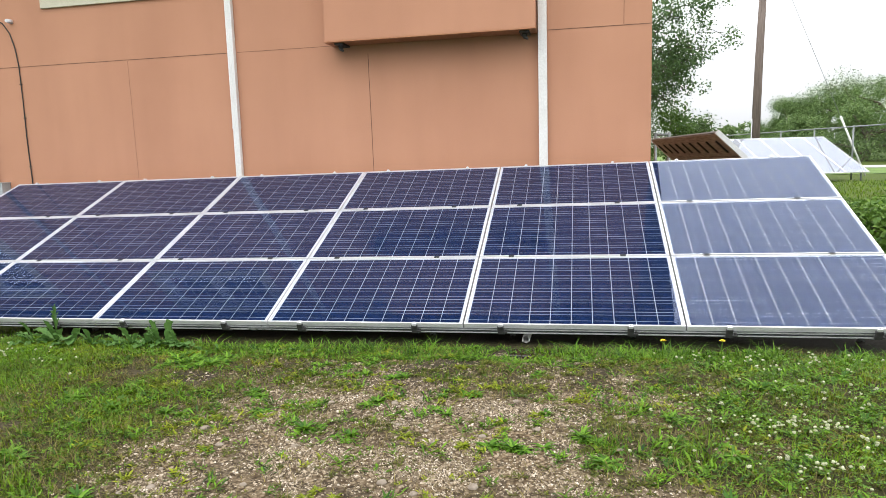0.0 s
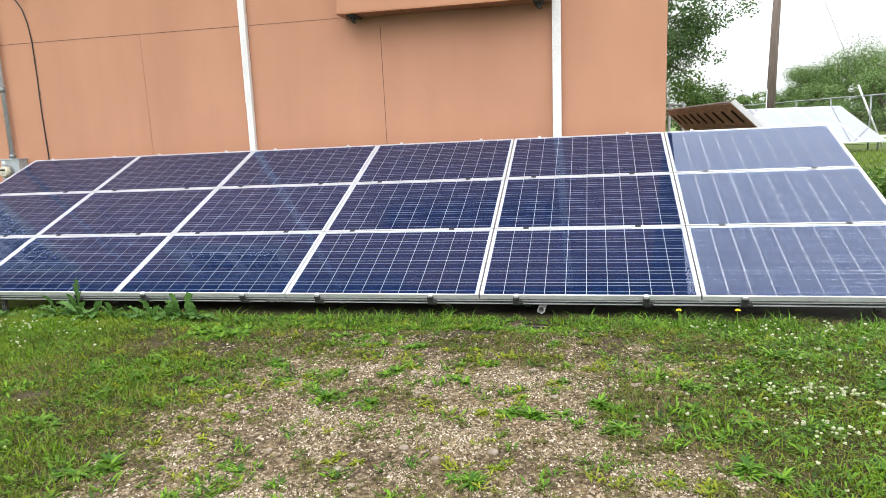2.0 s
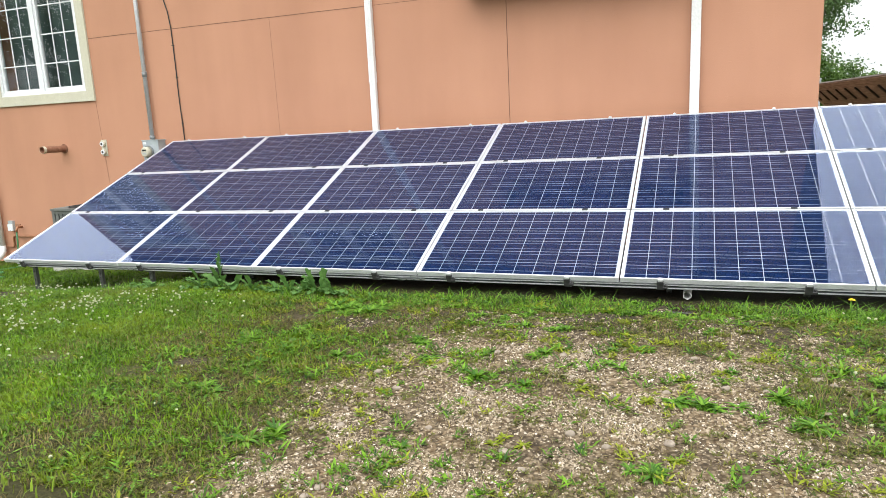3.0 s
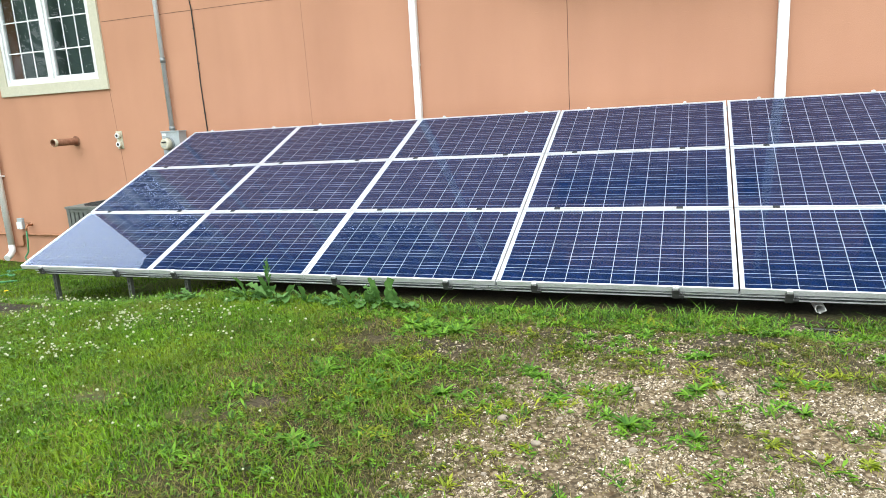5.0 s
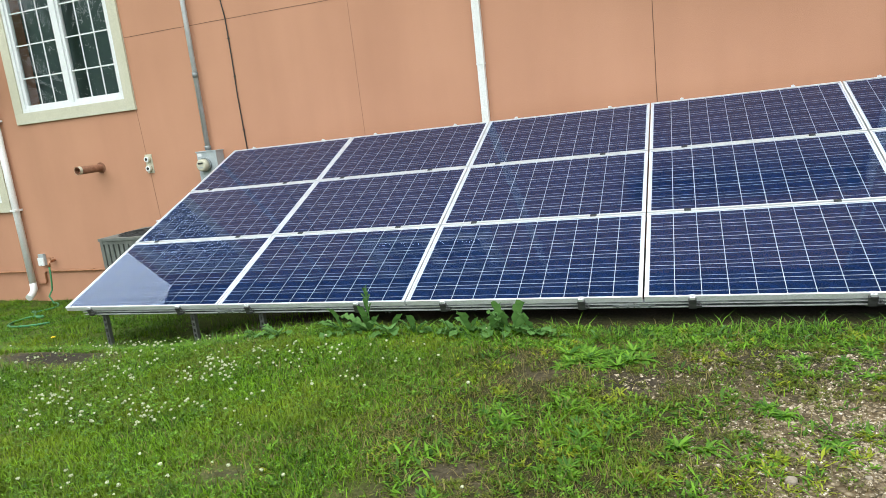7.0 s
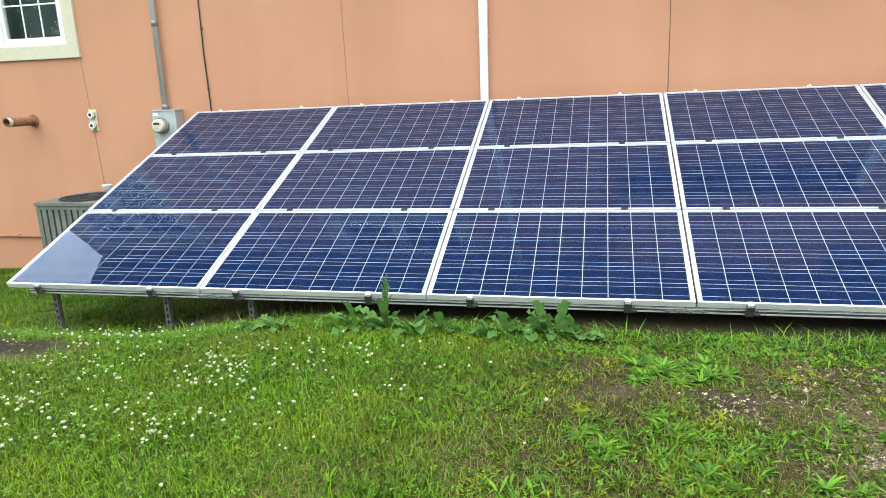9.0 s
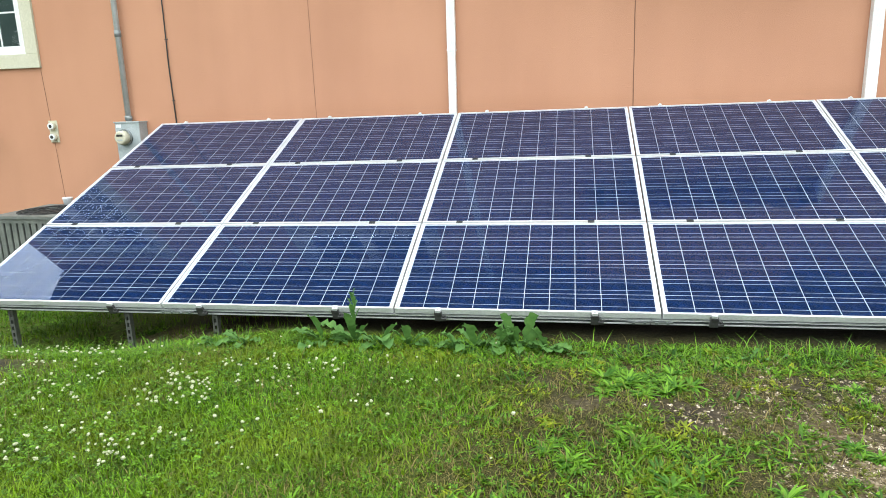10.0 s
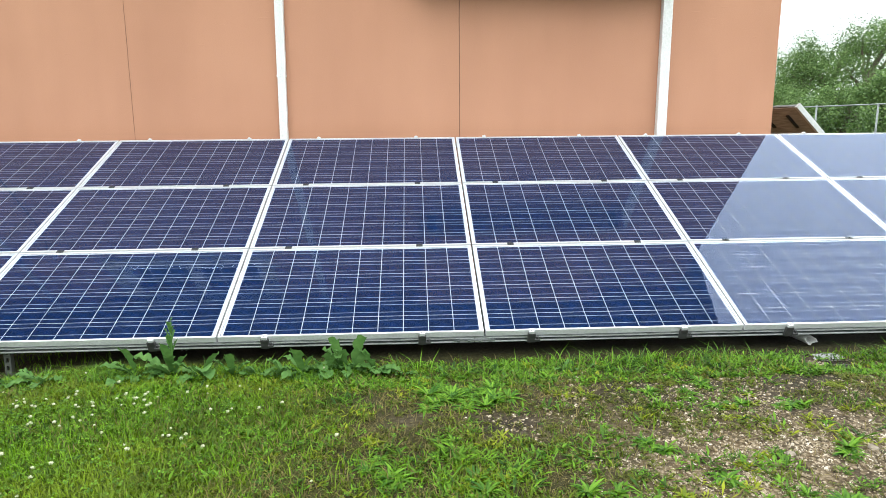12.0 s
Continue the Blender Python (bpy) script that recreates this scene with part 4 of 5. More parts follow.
# ---- beyond the yard: other arrays, fence, pole, trees ----
def build_back_array():
    """A steep rack seen from behind: boards on ribs, sloping down to the east."""
    ob = thing("rear_solar_rack", "tilted solar rack seen from its boarded brown underside", "solar rack")
    a = Vector((9.16, 4.05, 1.57))
    along, down = Vector((-0.05, 0.998, -0.012)).normalized(), Vector((0.706, 0.10, -0.70)).normalized()
    n = along.cross(down).normalized()
    base = Matrix((( along.x, down.x, n.x, a.x), (along.y, down.y, n.y, a.y), (along.z, down.z, n.z, a.z), (0, 0, 0, 1)))
    ob.matrix_basis = base
    length, fall = 4.2, 2.15
    for k in range(5):
        w = fall / 5
        block("board", (0.03, k * w + 0.006, 0.012, length - 0.03, (k + 1) * w - 0.006, 0.030), WOOD, ob, "", 0.003)
    for k in range(9):
        x = 0.25 + k * 0.46
        block("rib", (x, 0.12, 0.031, x + 0.05, 0.34, 0.050), BLACK, ob, "dark rib", 0.004)
    block("top_frame", (0, -0.008, -0.014, length, 0.03, 0.018), GALV, ob, "", 0.004)
    block("end_frame", (-0.02, -0.008, -0.030, 0.028, fall, 0.034), ALU, ob, "pale metal end frame", 0.004)
    block("bottom_frame", (0, fall - 0.04, -0.045, length, fall, 0.045), ALU, ob, "", 0.004)
    block("end_frame", (length - 0.028, -0.008, -0.030, length + 0.02, fall, 0.034), ALU, ob, "", 0.004)
    bm = bmesh.new()
    z = -0.004
    box(bm, 0.03, 0.03, z - 0.004, length - 0.03, fall - 0.04, z + 0.004)
    part("panel_face", bm, CELL, ob, "dark solar face")
    inv = base.inverted()
    for x in (0.5, 3.6):
        for y in (0.5, 1.9):
            p = base @ Vector((x, y, 0.06))
            bm = bmesh.new()
            tube(bm, (p, (p.x, p.y, ground_z(p.x, p.y) - 0.1)), 0.03, 8)
            bm.transform(inv)
            part("post", bm, GALV, ob)
    return ob


build_back_array()


def build_far_array():
    """The array on the lawn, facing the yard; the sky's reflection is put into its pale faces."""
    ob = thing("far_solar_array", "solar array on the far lawn, sky reflection painted pale on it", "solar array")
    a = Vector((19.32, 26.0, 0.30))
    up = Vector((-0.88, 3.0, 1.56))
    slope = up.length
    up.normalize()
    along = Vector((0.96, 0.2816, 0.0)).normalized()
    n = along.cross(up).normalized()
    a = a - along * 6.22
    ob.matrix_basis = Matrix(((along.x, up.x, n.x, a.x), (along.y, up.y, n.y, a.y), (along.z, up.z, n.z, a.z), (0, 0, 0, 1)))
    inv = ob.matrix_basis.inverted()
    for k in range(6):
        x = k * 1.04
        bm = bmesh.new()
        r = 0.03
        box(bm, x, 0, -0.04, x + 1.02, r, 0)
        box(bm, x, slope - r, -0.04, x + 1.02, slope, 0)
        box(bm, x, r, -0.04, x + r, slope - r, 0)
        box(bm, x + 1.02 - r, r, -0.04, x + 1.02, slope - r, 0)
        p = part("panel", bm, ALU, ob, "silver-framed solar panel")
        # pale cell colour adds the sky sheen that the glass alone lacks
        block("cells", (x + r, r, -0.02, x + 1.02 - r, slope - r, -0.008), SKY_SHEEN_CELL, p, "", 0)
        ring = ((x + r, r, -0.003), (x + 1.02 - r, r, -0.003), (x + 1.02 - r, slope - r, -0.003), (x + r, slope - r, -0.003))
        pane("glass", ring, PANE, p)
    for k in range(4):
        for y in (0.25, slope - 0.3):
            q = ob.matrix_basis @ Vector((0.3 + k * 1.9, y, -0.05))
            bm = bmesh.new()
            tube(bm, (q, (q.x, q.y, ground_z(q.x, q.y) - 0.1)), 0.04, 8)
            bm.transform(inv)
            part("leg", bm, GALV, ob)
    return ob


build_far_array()


def build_pole():
    ob = thing("utility_pole", "tall brown wooden utility pole with guy wire", "utility pole", m=Matrix.Translation((15.95, 31.0, -0.15)))
    bm = bmesh.new()
    tube(bm, ((0, 0, 0), (0.10, 0, 6.0), (0.28, 0, 12.5)), [0.22, 0.19, 0.14], 16)
    part("shaft", bm, POLE_WOOD, ob)
    bm = bmesh.new()
    tube(bm, ((-0.20, -0.12, 0.0), (-0.16, -0.10, 3.0)), 0.03, 8)
    part("ground_conduit", bm, CONDUIT, ob, "pale conduit on the pole")
    bm = bmesh.new()
    tube(bm, ((0.26, 0, 11.5), (4.85, -0.6, 0.1)), 0.012, 6)
    wire = part("guy_wire", bm, GALV, ob)
    bm = bmesh.new()
    tube(bm, ((3.70, -0.45, 2.97), (4.85, -0.6, 0.1)), 0.045, 8)
    part("wire_guard", bm, WHITE_PIPE, wire, "white plastic wire guard")


build_pole()


def build_fence(points, height, label, step=2.6):
    """Chain link: posts, a top rail, and the woven mesh as thin crossed wires."""
    ob = thing("chain_link_fence", label, "fence", "fences")
    wires = bmesh.new()
    for (x0, y0), (x1, y1) in zip(points, points[1:]):
        a, b = Vector((x0, y0, 0)), Vector((x1, y1, 0))
        n = max(1, round((b - a).length / step))
        for k in range(n + 1):
            p = a.lerp(b, k / n)
            g = ground_z(p.x, p.y)
            bm = bmesh.new()
            tube(bm, ((p.x, p.y, g - 0.1), (p.x, p.y, g + height + 0.05)), 0.035, 8)
            part("fence_post", bm, GALV, ob)
        bm = bmesh.new()
        tube(bm, [(*a.lerp(b, k / n).xy, ground_z(*a.lerp(b, k / n).xy) + height) for k in range(n + 1)], 0.028, 6)
        part("top_rail", bm, GALV, ob)
        length = (b - a).length
        d = (b - a).normalized()
        pitch = 0.24
        s = -height
        while s < length:
            for sign in (1, -1):
                lo, hi = max(0, s), min(length, s + height)
                if hi - lo > 0.1:
                    za, zb = (lo - s), (hi - s)
                    if sign < 0:
                        za, zb = height - za, height - zb
                    g = ground_z(*(a + d * lo).xy)
                    p, q = a + d * lo, a + d * hi
                    tube(wires, ((p.x, p.y, g + za), (q.x, q.y, g + zb)), 0.0013, 3, caps=False)
            s += pitch
    part("wire_mesh", wires, GALV, ob, "diamond wire mesh")
    return ob


build_fence([(15.6, 36.0), (19.9, 25.0), (22.6, 18.0), (26.5, 8.0)], 2.3, "galvanised chain-link fence along the lawn")
build_fence([(9.25, 12.0), (9.56, 12.0)], 2.0, "galvanised chain-link fence behind the rear rack", 1.2)

marker = thing("red_marker", "small red ball marker on the fence", "marker", m=Matrix.Translation((21.05, 21.6, 0.98)))
bm = bmesh.new()
bmesh.ops.create_icosphere(bm, subdivisions=2, radius=0.09)
box(bm, -0.03, -0.02, -0.16, 0.03, 0.02, -0.07, 0.005)
part("ball", bm, varied("red_plastic", (0.5, 0.03, 0.02), (0.6, 0.05, 0.03), 20.0, rough=0.5), marker)


def leaf_cloud(name, centres, count, size, mat, parent, seed, flat=1.0, label=""):
    """A crown of many small bent leaves round given clumps (x, y, z, radius)."""
    rng = np.random.default_rng(seed)
    w = np.array([c[3] ** 2 for c in centres])
    pick = rng.choice(len(centres), count, p=w / w.sum())
    c = np.array(centres)[pick]
    d = rng.normal(size=(count, 3))
    d /= np.linalg.norm(d, axis=1)[:, None]
    r = c[:, 3] * rng.uniform(0.25, 1.0, count) ** 0.5 * (1 + 0.18 * rng.normal(size=count))
    p = c[:, :3] + d * r[:, None] * np.array((1, 1, flat))
    s = size * rng.uniform(0.6, 1.3, count)
    n = d * 0.8 + rng.normal(size=(count, 3)) * 0.5 + np.array((0, 0, 0.5))
    n /= np.linalg.norm(n, axis=1)[:, None]
    u = np.cross(n, rng.normal(size=(count, 3)))
    u /= np.linalg.norm(u, axis=1)[:, None]
    v = np.cross(n, u)
    su, sv = u * s[:, None], v * s[:, None] * 0.62
    lift = n * s[:, None] * 0.22
    quad = np.stack([p - su, p - 0.1 * su - sv + lift, p + su, p - 0.1 * su + sv + lift], 1).reshape(-1, 3)
    return part(name, quads(name, quad, mat), None, parent, label)


def quads(name, verts, mat, corners=4):
    me = bpy.data.meshes.new(name)
    n = len(verts) // corners
    me.vertices.add(len(verts))
    me.vertices.foreach_set("co", np.asarray(verts, np.float32).ravel())
    me.loops.add(len(verts))
    me.loops.foreach_set("vertex_index", np.arange(len(verts), dtype=np.int32))
    me.polygons.add(n)
    me.polygons.foreach_set("loop_start", np.arange(0, len(verts), corners, dtype=np.int32))
    me.update(calc_edges=True)
    me.validate()
    me.materials.append(mat)
    return me


def limb(bm, a, b, r0, r1, seed, sag=0.0):
    rng = random.Random(seed)
    a, b = Vector(a), Vector(b)
    n = 6
    pts = [a.lerp(b, k / n) + (Vector((rng.uniform(-1, 1), rng.uniform(-1, 1), rng.uniform(-1, 1))) * 0.04 * (b - a).length if 0 < k < n else Vector()) + Vector((0, 0, sag * math.sin(math.pi * k / n))) for k in range(n + 1)]
    tube(bm, pts, [r0 + (r1 - r0) * k / n for k in range(n + 1)], 7)
    return pts


def build_near_tree():
    """The tall tree behind the corner: long branches with loose leaves against the sky."""
    ob = thing("tree", "tall leafy tree with loose branches behind the building", "tree", "trees")
    bm = bmesh.new()
    limb(bm, (9.0, 17.6, -0.2), (9.1, 17.5, 5.2), 0.30, 0.20, 1)
    limb(bm, (9.1, 17.5, 5.2), (9.0, 17.2, 11.0), 0.20, 0.06, 2)
    clumps = []
    tips = [((9.1, 17.5, 3.2), (11.2, 15.8, 3.9)), ((9.1, 17.5, 4.0), (11.9, 15.2, 4.6)), ((9.1, 17.5, 4.6), (11.5, 15.4, 5.6)), ((9.1, 17.5, 5.6), (11.1, 15.8, 6.9)),
            ((9.1, 17.5, 3.0), (10.4, 15.2, 3.5)), ((9.1, 17.5, 6.4), (10.6, 16.0, 8.2)), ((9.1, 17.5, 5.0), (7.0, 17.0, 7.0)), ((9.1, 17.5, 4.4), (10.5, 14.9, 5.0)),
            ((9.1, 17.5, 7.5), (8.2, 15.8, 9.6)), ((9.1, 17.5, 7.0), (10.2, 18.9, 9.0)), ((9.1, 17.5, 2.9), (10.9, 15.6, 3.1)), ((9.1, 17.5, 2.7), (10.2, 15.4, 2.8)),
            ((9.1, 17.5, 3.8), (10.9, 15.0, 4.2)), ((9.1, 17.5, 3.6), (10.1, 15.0, 3.7)), ((9.1, 17.5, 4.8), (10.3, 15.2, 5.9)), ((9.1, 17.5, 3.4), (11.5, 15.6, 4.2))]
    for i, (a, b) in enumerate(tips):
        b = (9.1 + (b[0] - 9.1) * 0.74, b[1], b[2])
        pts = limb(bm, a, b, 0.035, 0.006, 10 + i, 0.25)
        rng = random.Random(i)
        for k in range(2, 7):
            p = pts[k]
            for _ in range(3):
                q = p + Vector((rng.uniform(-0.6, 0.6), rng.uniform(-0.5, 0.5), rng.uniform(-0.45, 0.4)))
                tube(bm, (p, q), [0.010, 0.004], 4)
                clumps.append((*q, rng.uniform(0.18, 0.42)))
    part("trunk", bm, BARK, ob)
    leaf_cloud("crown", clumps, 21000, 0.042, PALE_LEAF, ob, 3)


def build_tree(x, y, z, height, width, seed, mat, count, size, name="tree", label="green leafy tree on the wooded slope", group="trees on the slope"):
    ob = thing(name, label, "tree", group, m=Matrix.Translation((x, y, z)))
    rng = random.Random(seed)
    bm = bmesh.new()
    limb(bm, (0, 0, -0.3), (0, 0, height * 0.55), width * 0.05, width * 0.025, seed)
    clumps = []
    for k in range(16):
        a = rng.uniform(0, 2 * math.pi)
        h = rng.uniform(0.22, 0.95)
        r = width / 2 * math.sqrt(max(0.05, 1 - ((h - 0.45) / 0.58) ** 2)) * rng.uniform(0.35, 0.95)
        p = (r * math.cos(a), r * math.sin(a), height * h)
        limb(bm, (0, 0, height * min(0.5, h * 0.7)), p, width * 0.02, width * 0.006, seed * 31 + k)
        clumps.append((*p, width * rng.uniform(0.13, 0.24)))
        for _ in range(2):
            clumps.append((p[0] + rng.uniform(-1, 1) * width * 0.14, p[1] + rng.uniform(-1, 1) * width * 0.14, p[2] + rng.uniform(-0.6, 1) * width * 0.10, width * rng.uniform(0.07, 0.13)))
    part("trunk", bm, BARK, ob)
    leaf_cloud("crown", clumps, count, size, mat, ob, seed, 0.85)
    return ob


def build_shrub(x, y, width, height, seed, mat, count, size, label):
    ob = thing("shrub", label, "shrub", "shrubs", m=Matrix.Translation((x, y, ground_z(x, y) - 0.02)))
    rng = random.Random(seed)
    bm = bmesh.new()
    clumps = []
    for k in range(14):
        a, r = rng.uniform(0, 2 * math.pi), width / 2 * math.sqrt(rng.uniform(0.0, 0.8))
        h = height * (1 - 0.5 * (2 * r / width) ** 2) * rng.uniform(0.45, 0.85)
        tube(bm, ((0.2 * r * math.cos(a), 0.2 * r * math.sin(a), 0), (r * math.cos(a), r * math.sin(a), h)), [0.02, 0.006], 5)
        q = rng.uniform(0.16, 0.26) * min(width, 2 * height)
        clumps.append((r * math.cos(a), r * math.sin(a), max(h, q * 0.7), q))
    part("stem", bm, BARK, ob)
    leaf_cloud("foliage", clumps, count, size, mat, ob, seed, 0.8)
    return ob


build_near_tree()
# trees across the yard, mirrored in the big window
for i, (x, y, h, w) in enumerate([(-14.0, -10.0, 8.5, 6.5), (-20.0, -13.0, 11.0, 8.0), (-19.0, -5.0, 9.0, 7.0), (-12.5, -17.0, 9.0, 7.0)]):
    build_tree(x, y, ground_z(x, y), h, w, 170 + i, TREE_LEAF, 8000, 0.10, label="leafy tree across the yard mirrored in the window", group="trees")
for i, (x, y, w, h) in enumerate([(10.6, 22.5, 3.0, 4.0), (12.0, 24.0, 2.6, 3.7), (13.0, 26.0, 1.7, 2.6), (11.2, 27.0, 3.2, 4.4)]):
    build_shrub(x, y, w, h, 40 + i, TREE_LEAF, 5200, 0.055, "dense dark green bush behind the rear rack")
for i, (x, y, w, h) in enumerate([(11.9, 5.6, 1.3, 0.62), (12.9, 7.4, 1.6, 0.60), (11.4, 3.9, 0.9, 0.40), (14.0, 9.2, 1.7, 0.62), (13.2, 5.6, 1.4, 0.55), (14.9, 7.6, 1.5, 0.6), (12.3, 9.6, 1.3, 0.5)]):
    build_shrub(x, y, w, h, 60 + i, HEDGE_LEAF, 2200, 0.045, "low bright green shrub on the grass bank")


# the wooded slope: elevation of the crowns rises towards the east
for i, (az, dist, el, w) in enumerate([(14.0, 84, 1.2, 3.5), (15.3, 82, 2.7, 5), (17.0, 80, 3.6, 6.5), (18.9, 80, 4.2, 8), (21.2, 78, 4.9, 9), (23.6, 74, 5.3, 9), (26.0, 72, 5.5, 9), (28.6, 66, 5.7, 8), (30.6, 64, 6.4, 9), (33.0, 62, 7.3, 9),
                                       (35.6, 62, 7.7, 9), (38.4, 62, 7.9, 9), (41.0, 60, 7.0, 9), (17.6, 70, 1.9, 6), (22.0, 66, 2.6, 7), (27.0, 60, 3.0, 7), (31.6, 52, 3.0, 6), (35.0, 50, 3.4, 6), (38.5, 50, 3.6, 6)]):
    x, y = 6.0 + dist * math.sin(radians(az)), -4.5 + dist * math.cos(radians(az))
    h = 1.3 + dist * math.tan(radians(el)) + 0.1
    base = ground_z(x, y) - 0.2
    build_tree(x, y, base, h - base, w, 100 + i, HAZED_LEAF, 15000, 0.085)
for i, (az, dist, h) in enumerate([(12.2, 92, 3.2), (13.0, 95, 3.6)]):
    build_tree(6 + dist * math.sin(radians(az)), -4.5 + dist * math.cos(radians(az)), -0.1, h * 1.4, 3.2, 140 + i, HAZED_LEAF, 900, 0.2)


def build_lawn():
    """The mown lawn beyond the fence, rising to the trees."""
    xs, ys = [14 + 2.0 * k for k in range(36)], [34 + 2.0 * k for k in range(30)]
    verts = [(x, y, ground_z(x, y) + 0.03) for y in ys for x in xs]
    w = len(xs)
    me = bpy.data.meshes.new("lawn")
    me.from_pydata(verts, [], [(j * w + i, j * w + i + 1, (j + 1) * w + i + 1, (j + 1) * w + i) for j in range(len(ys) - 1) for i in range(w - 1)])
    me.materials.append(FAR_GRASS)
    tagged(new("lawn", me), "mown green lawn rising to the woods", "lawn", kind="structure")


build_lawn()


def build_road():
    bm = bmesh.new()
    a, b = Vector((17.0, 50.0, 0)), Vector((60.0, 36.0, 0))
    d = (b - a).normalized()
    s = Vector((-d.y, d.x, 0)) * 1.6
    pts = [a - s, b - s, b + s, a + s]
    lo = [bm.verts.new((p.x, p.y, ground_z(p.x, p.y) - 0.10)) for p in pts]
    hi = [bm.verts.new((p.x, p.y, ground_z(p.x, p.y) + 0.07)) for p in pts]
    bm.faces.new(hi)
    for k in range(4):
        bm.faces.new((lo[k], lo[(k + 1) % 4], hi[(k + 1) % 4], hi[k]))
    tagged(part("road", bm, CONCRETE), "pale concrete path across the lawn", "road", kind="structure")


build_road()


# ---- what grows in the yard ----
def blades(name, spots, height, width, mat, seed, lean=0.5):
    """Bent grass blades of three joints at given spots (x, y)."""
    rng = np.random.default_rng(seed)
    n = len(spots)
    base = np.array([(x, y, ground_z(x, y) - 0.004) for x, y in spots])
    a = rng.uniform(0, 2 * math.pi, n)
    h = height * rng.uniform(0.45, 1.25, n)
    w = width * rng.uniform(0.6, 1.2, n)
    l = lean * rng.uniform(0.2, 1.3, n) * h
    d = np.stack([np.cos(a), np.sin(a), 0 * a], 1)
    side = np.stack([-np.sin(a), np.cos(a), 0 * a], 1) * w[:, None] / 2
    up = np.array((0, 0, 1.0))
    m = base + d * (0.35 * l)[:, None] + up * (0.62 * h)[:, None]
    t = base + d * l[:, None] + up * (h * 0.95)[:, None]
    v = np.stack([base - side, base + side, m + side * 0.75, m - side * 0.75, t], 1).reshape(-1, 3)
    me = bpy.data.meshes.new(name)
    k = np.arange(n) * 5
    loops = np.stack([k, k + 1, k + 2, k + 3, k + 3, k + 2, k + 4], 1).ravel().astype(np.int32)
    me.vertices.add(len(v))
    me.vertices.foreach_set("co", v.astype(np.float32).ravel())
    me.loops.add(len(loops))
    me.loops.foreach_set("vertex_index", loops)
    me.polygons.add(2 * n)
    me.polygons.foreach_set("loop_start", np.stack([np.arange(n) * 7, np.arange(n) * 7 + 4], 1).ravel().astype(np.int32))
    me.update(calc_edges=True)
    me.materials.append(mat)
    return me


def scatter(count, x0, x1, y0, y1, keep, seed):
    rng = random.Random(seed)
    out = []
    for _ in range(count):
        x, y = rng.uniform(x0, x1), rng.uniform(y0, y1)
        if rng.random() < keep(x, y):
            out.append((x, y))
    return out


def clumpy(x, y, f, s):
    return smooth(-0.15, 0.35, noise.noise(Vector((x * f, y * f, s))))


def lawn(x, y):
    g = greenness(x, y)
    return g * g * (1 - 0.85 * soil_and_rack_shade(x, y)) if y < 0.3 else 0.5


def straw(x, y):
    """Yellowed spots between the lawn and the gravel."""
    return min(1.0, math.exp(-(((x - 4.0) / 0.24) ** 2 + ((y + 1.60) / 0.40) ** 2)) + 0.6 * math.exp(-(((x - 3.3) / 0.25) ** 2 + ((y + 2.0) / 0.25) ** 2)) + 0.8 * math.exp(-(((x - 4.45) / 0.22) ** 2 + ((y + 1.12) / 0.16) ** 2)))


def worn(x, y):
    """Full lawn in the west and far east, thinner and patchy round the worn middle."""
    k = weed_belt(x, y)
    thin = 0.22 * (1 - clumpy(x, y, 1.7, 131.0)) * (1 - k)
    return (1 - k * (0.92 - 0.36 * clumpy(x, y, 2.4, 111.0))) * (1 - thin) * (1 - 0.8 * straw(x, y))


def stuff(name, me, label, category):
    return tagged(new(name, me), label, category, kind="stuff")


near = scatter(700000, -3.4, 10.2, -3.3, 0.0, lambda x, y: lawn(x, y) * (0.6 + 0.4 * clumpy(x, y, 3.3, 1.0)) * worn(x, y), 5)
stuff("grass", blades("grass", near, 0.036, 0.0058, GRASS_BLADE, 6, 1.1), "short green lawn grass, thin on the gravel", "grass")
tall = scatter(36000, -3.0, 10.2, -3.3, 0.0, lambda x, y: 0.8 * lawn(x, y) * clumpy(x, y, 2.2, 9.0), 7)
stuff("grass", blades("grass", tall, 0.055, 0.0050, GRASS_BLADE, 8, 0.9), "longer green grass tufts", "grass")
dry = scatter(110000, -3.0, 10.5, -4.2, 0.0, lambda x, y: (0.55 * clumpy(x, y, 1.6, 21.0) + 0.35 * (1 - worn(x, y)) + 0.9 * straw(x, y)) * (0.3 + lawn(x, y)), 9)
stuff("dry_grass", blades("dry_grass", dry, 0.040, 0.0040, DRY_BLADE, 10, 1.3), "straw-coloured dry grass in the lawn", "dry grass")
litter = scatter(150000, 3.2, 8.6, -3.3, -0.3, lambda x, y: (1 - worn(x, y)) * (0.25 + 0.75 * clumpy(x, y, 3.1, 121.0)) * (0.3 + 0.7 * greenness(x, y)), 51)
stuff("dry_grass", blades("dry_grass", litter, 0.012, 0.0040, DRY_BLADE, 52, 3.0), "flat straw litter between the weeds", "dry grass")
outer = scatter(190000, -9.0, 17.0, -10.0, 0.0, lambda x, y: 0.0 if (-3.4 < x < 10.2 and y > -3.3) else (0.35 + 0.65 * clumpy(x, y, 1.4, 125.0)) * greenness(x, y), 53)
stuff("grass", blades("grass", outer, 0.050, 0.0105, GRASS_BLADE, 54, 1.1), "lawn grass of the wider yard", "grass")
under = scatter(6000, -1.2, 2.6, 0.0, 1.4, lambda x, y: 0.9 * clumpy(x, y, 2.5, 91.0) * (1 - smooth(0.6, 1.5, y)) * (1 - smooth(1.5, 3.0, x)), 27)
stuff("grass", blades("grass", under, 0.07, 0.0050, GRASS_BLADE, 28, 0.9), "grass growing in under the low end of the rack", "grass")
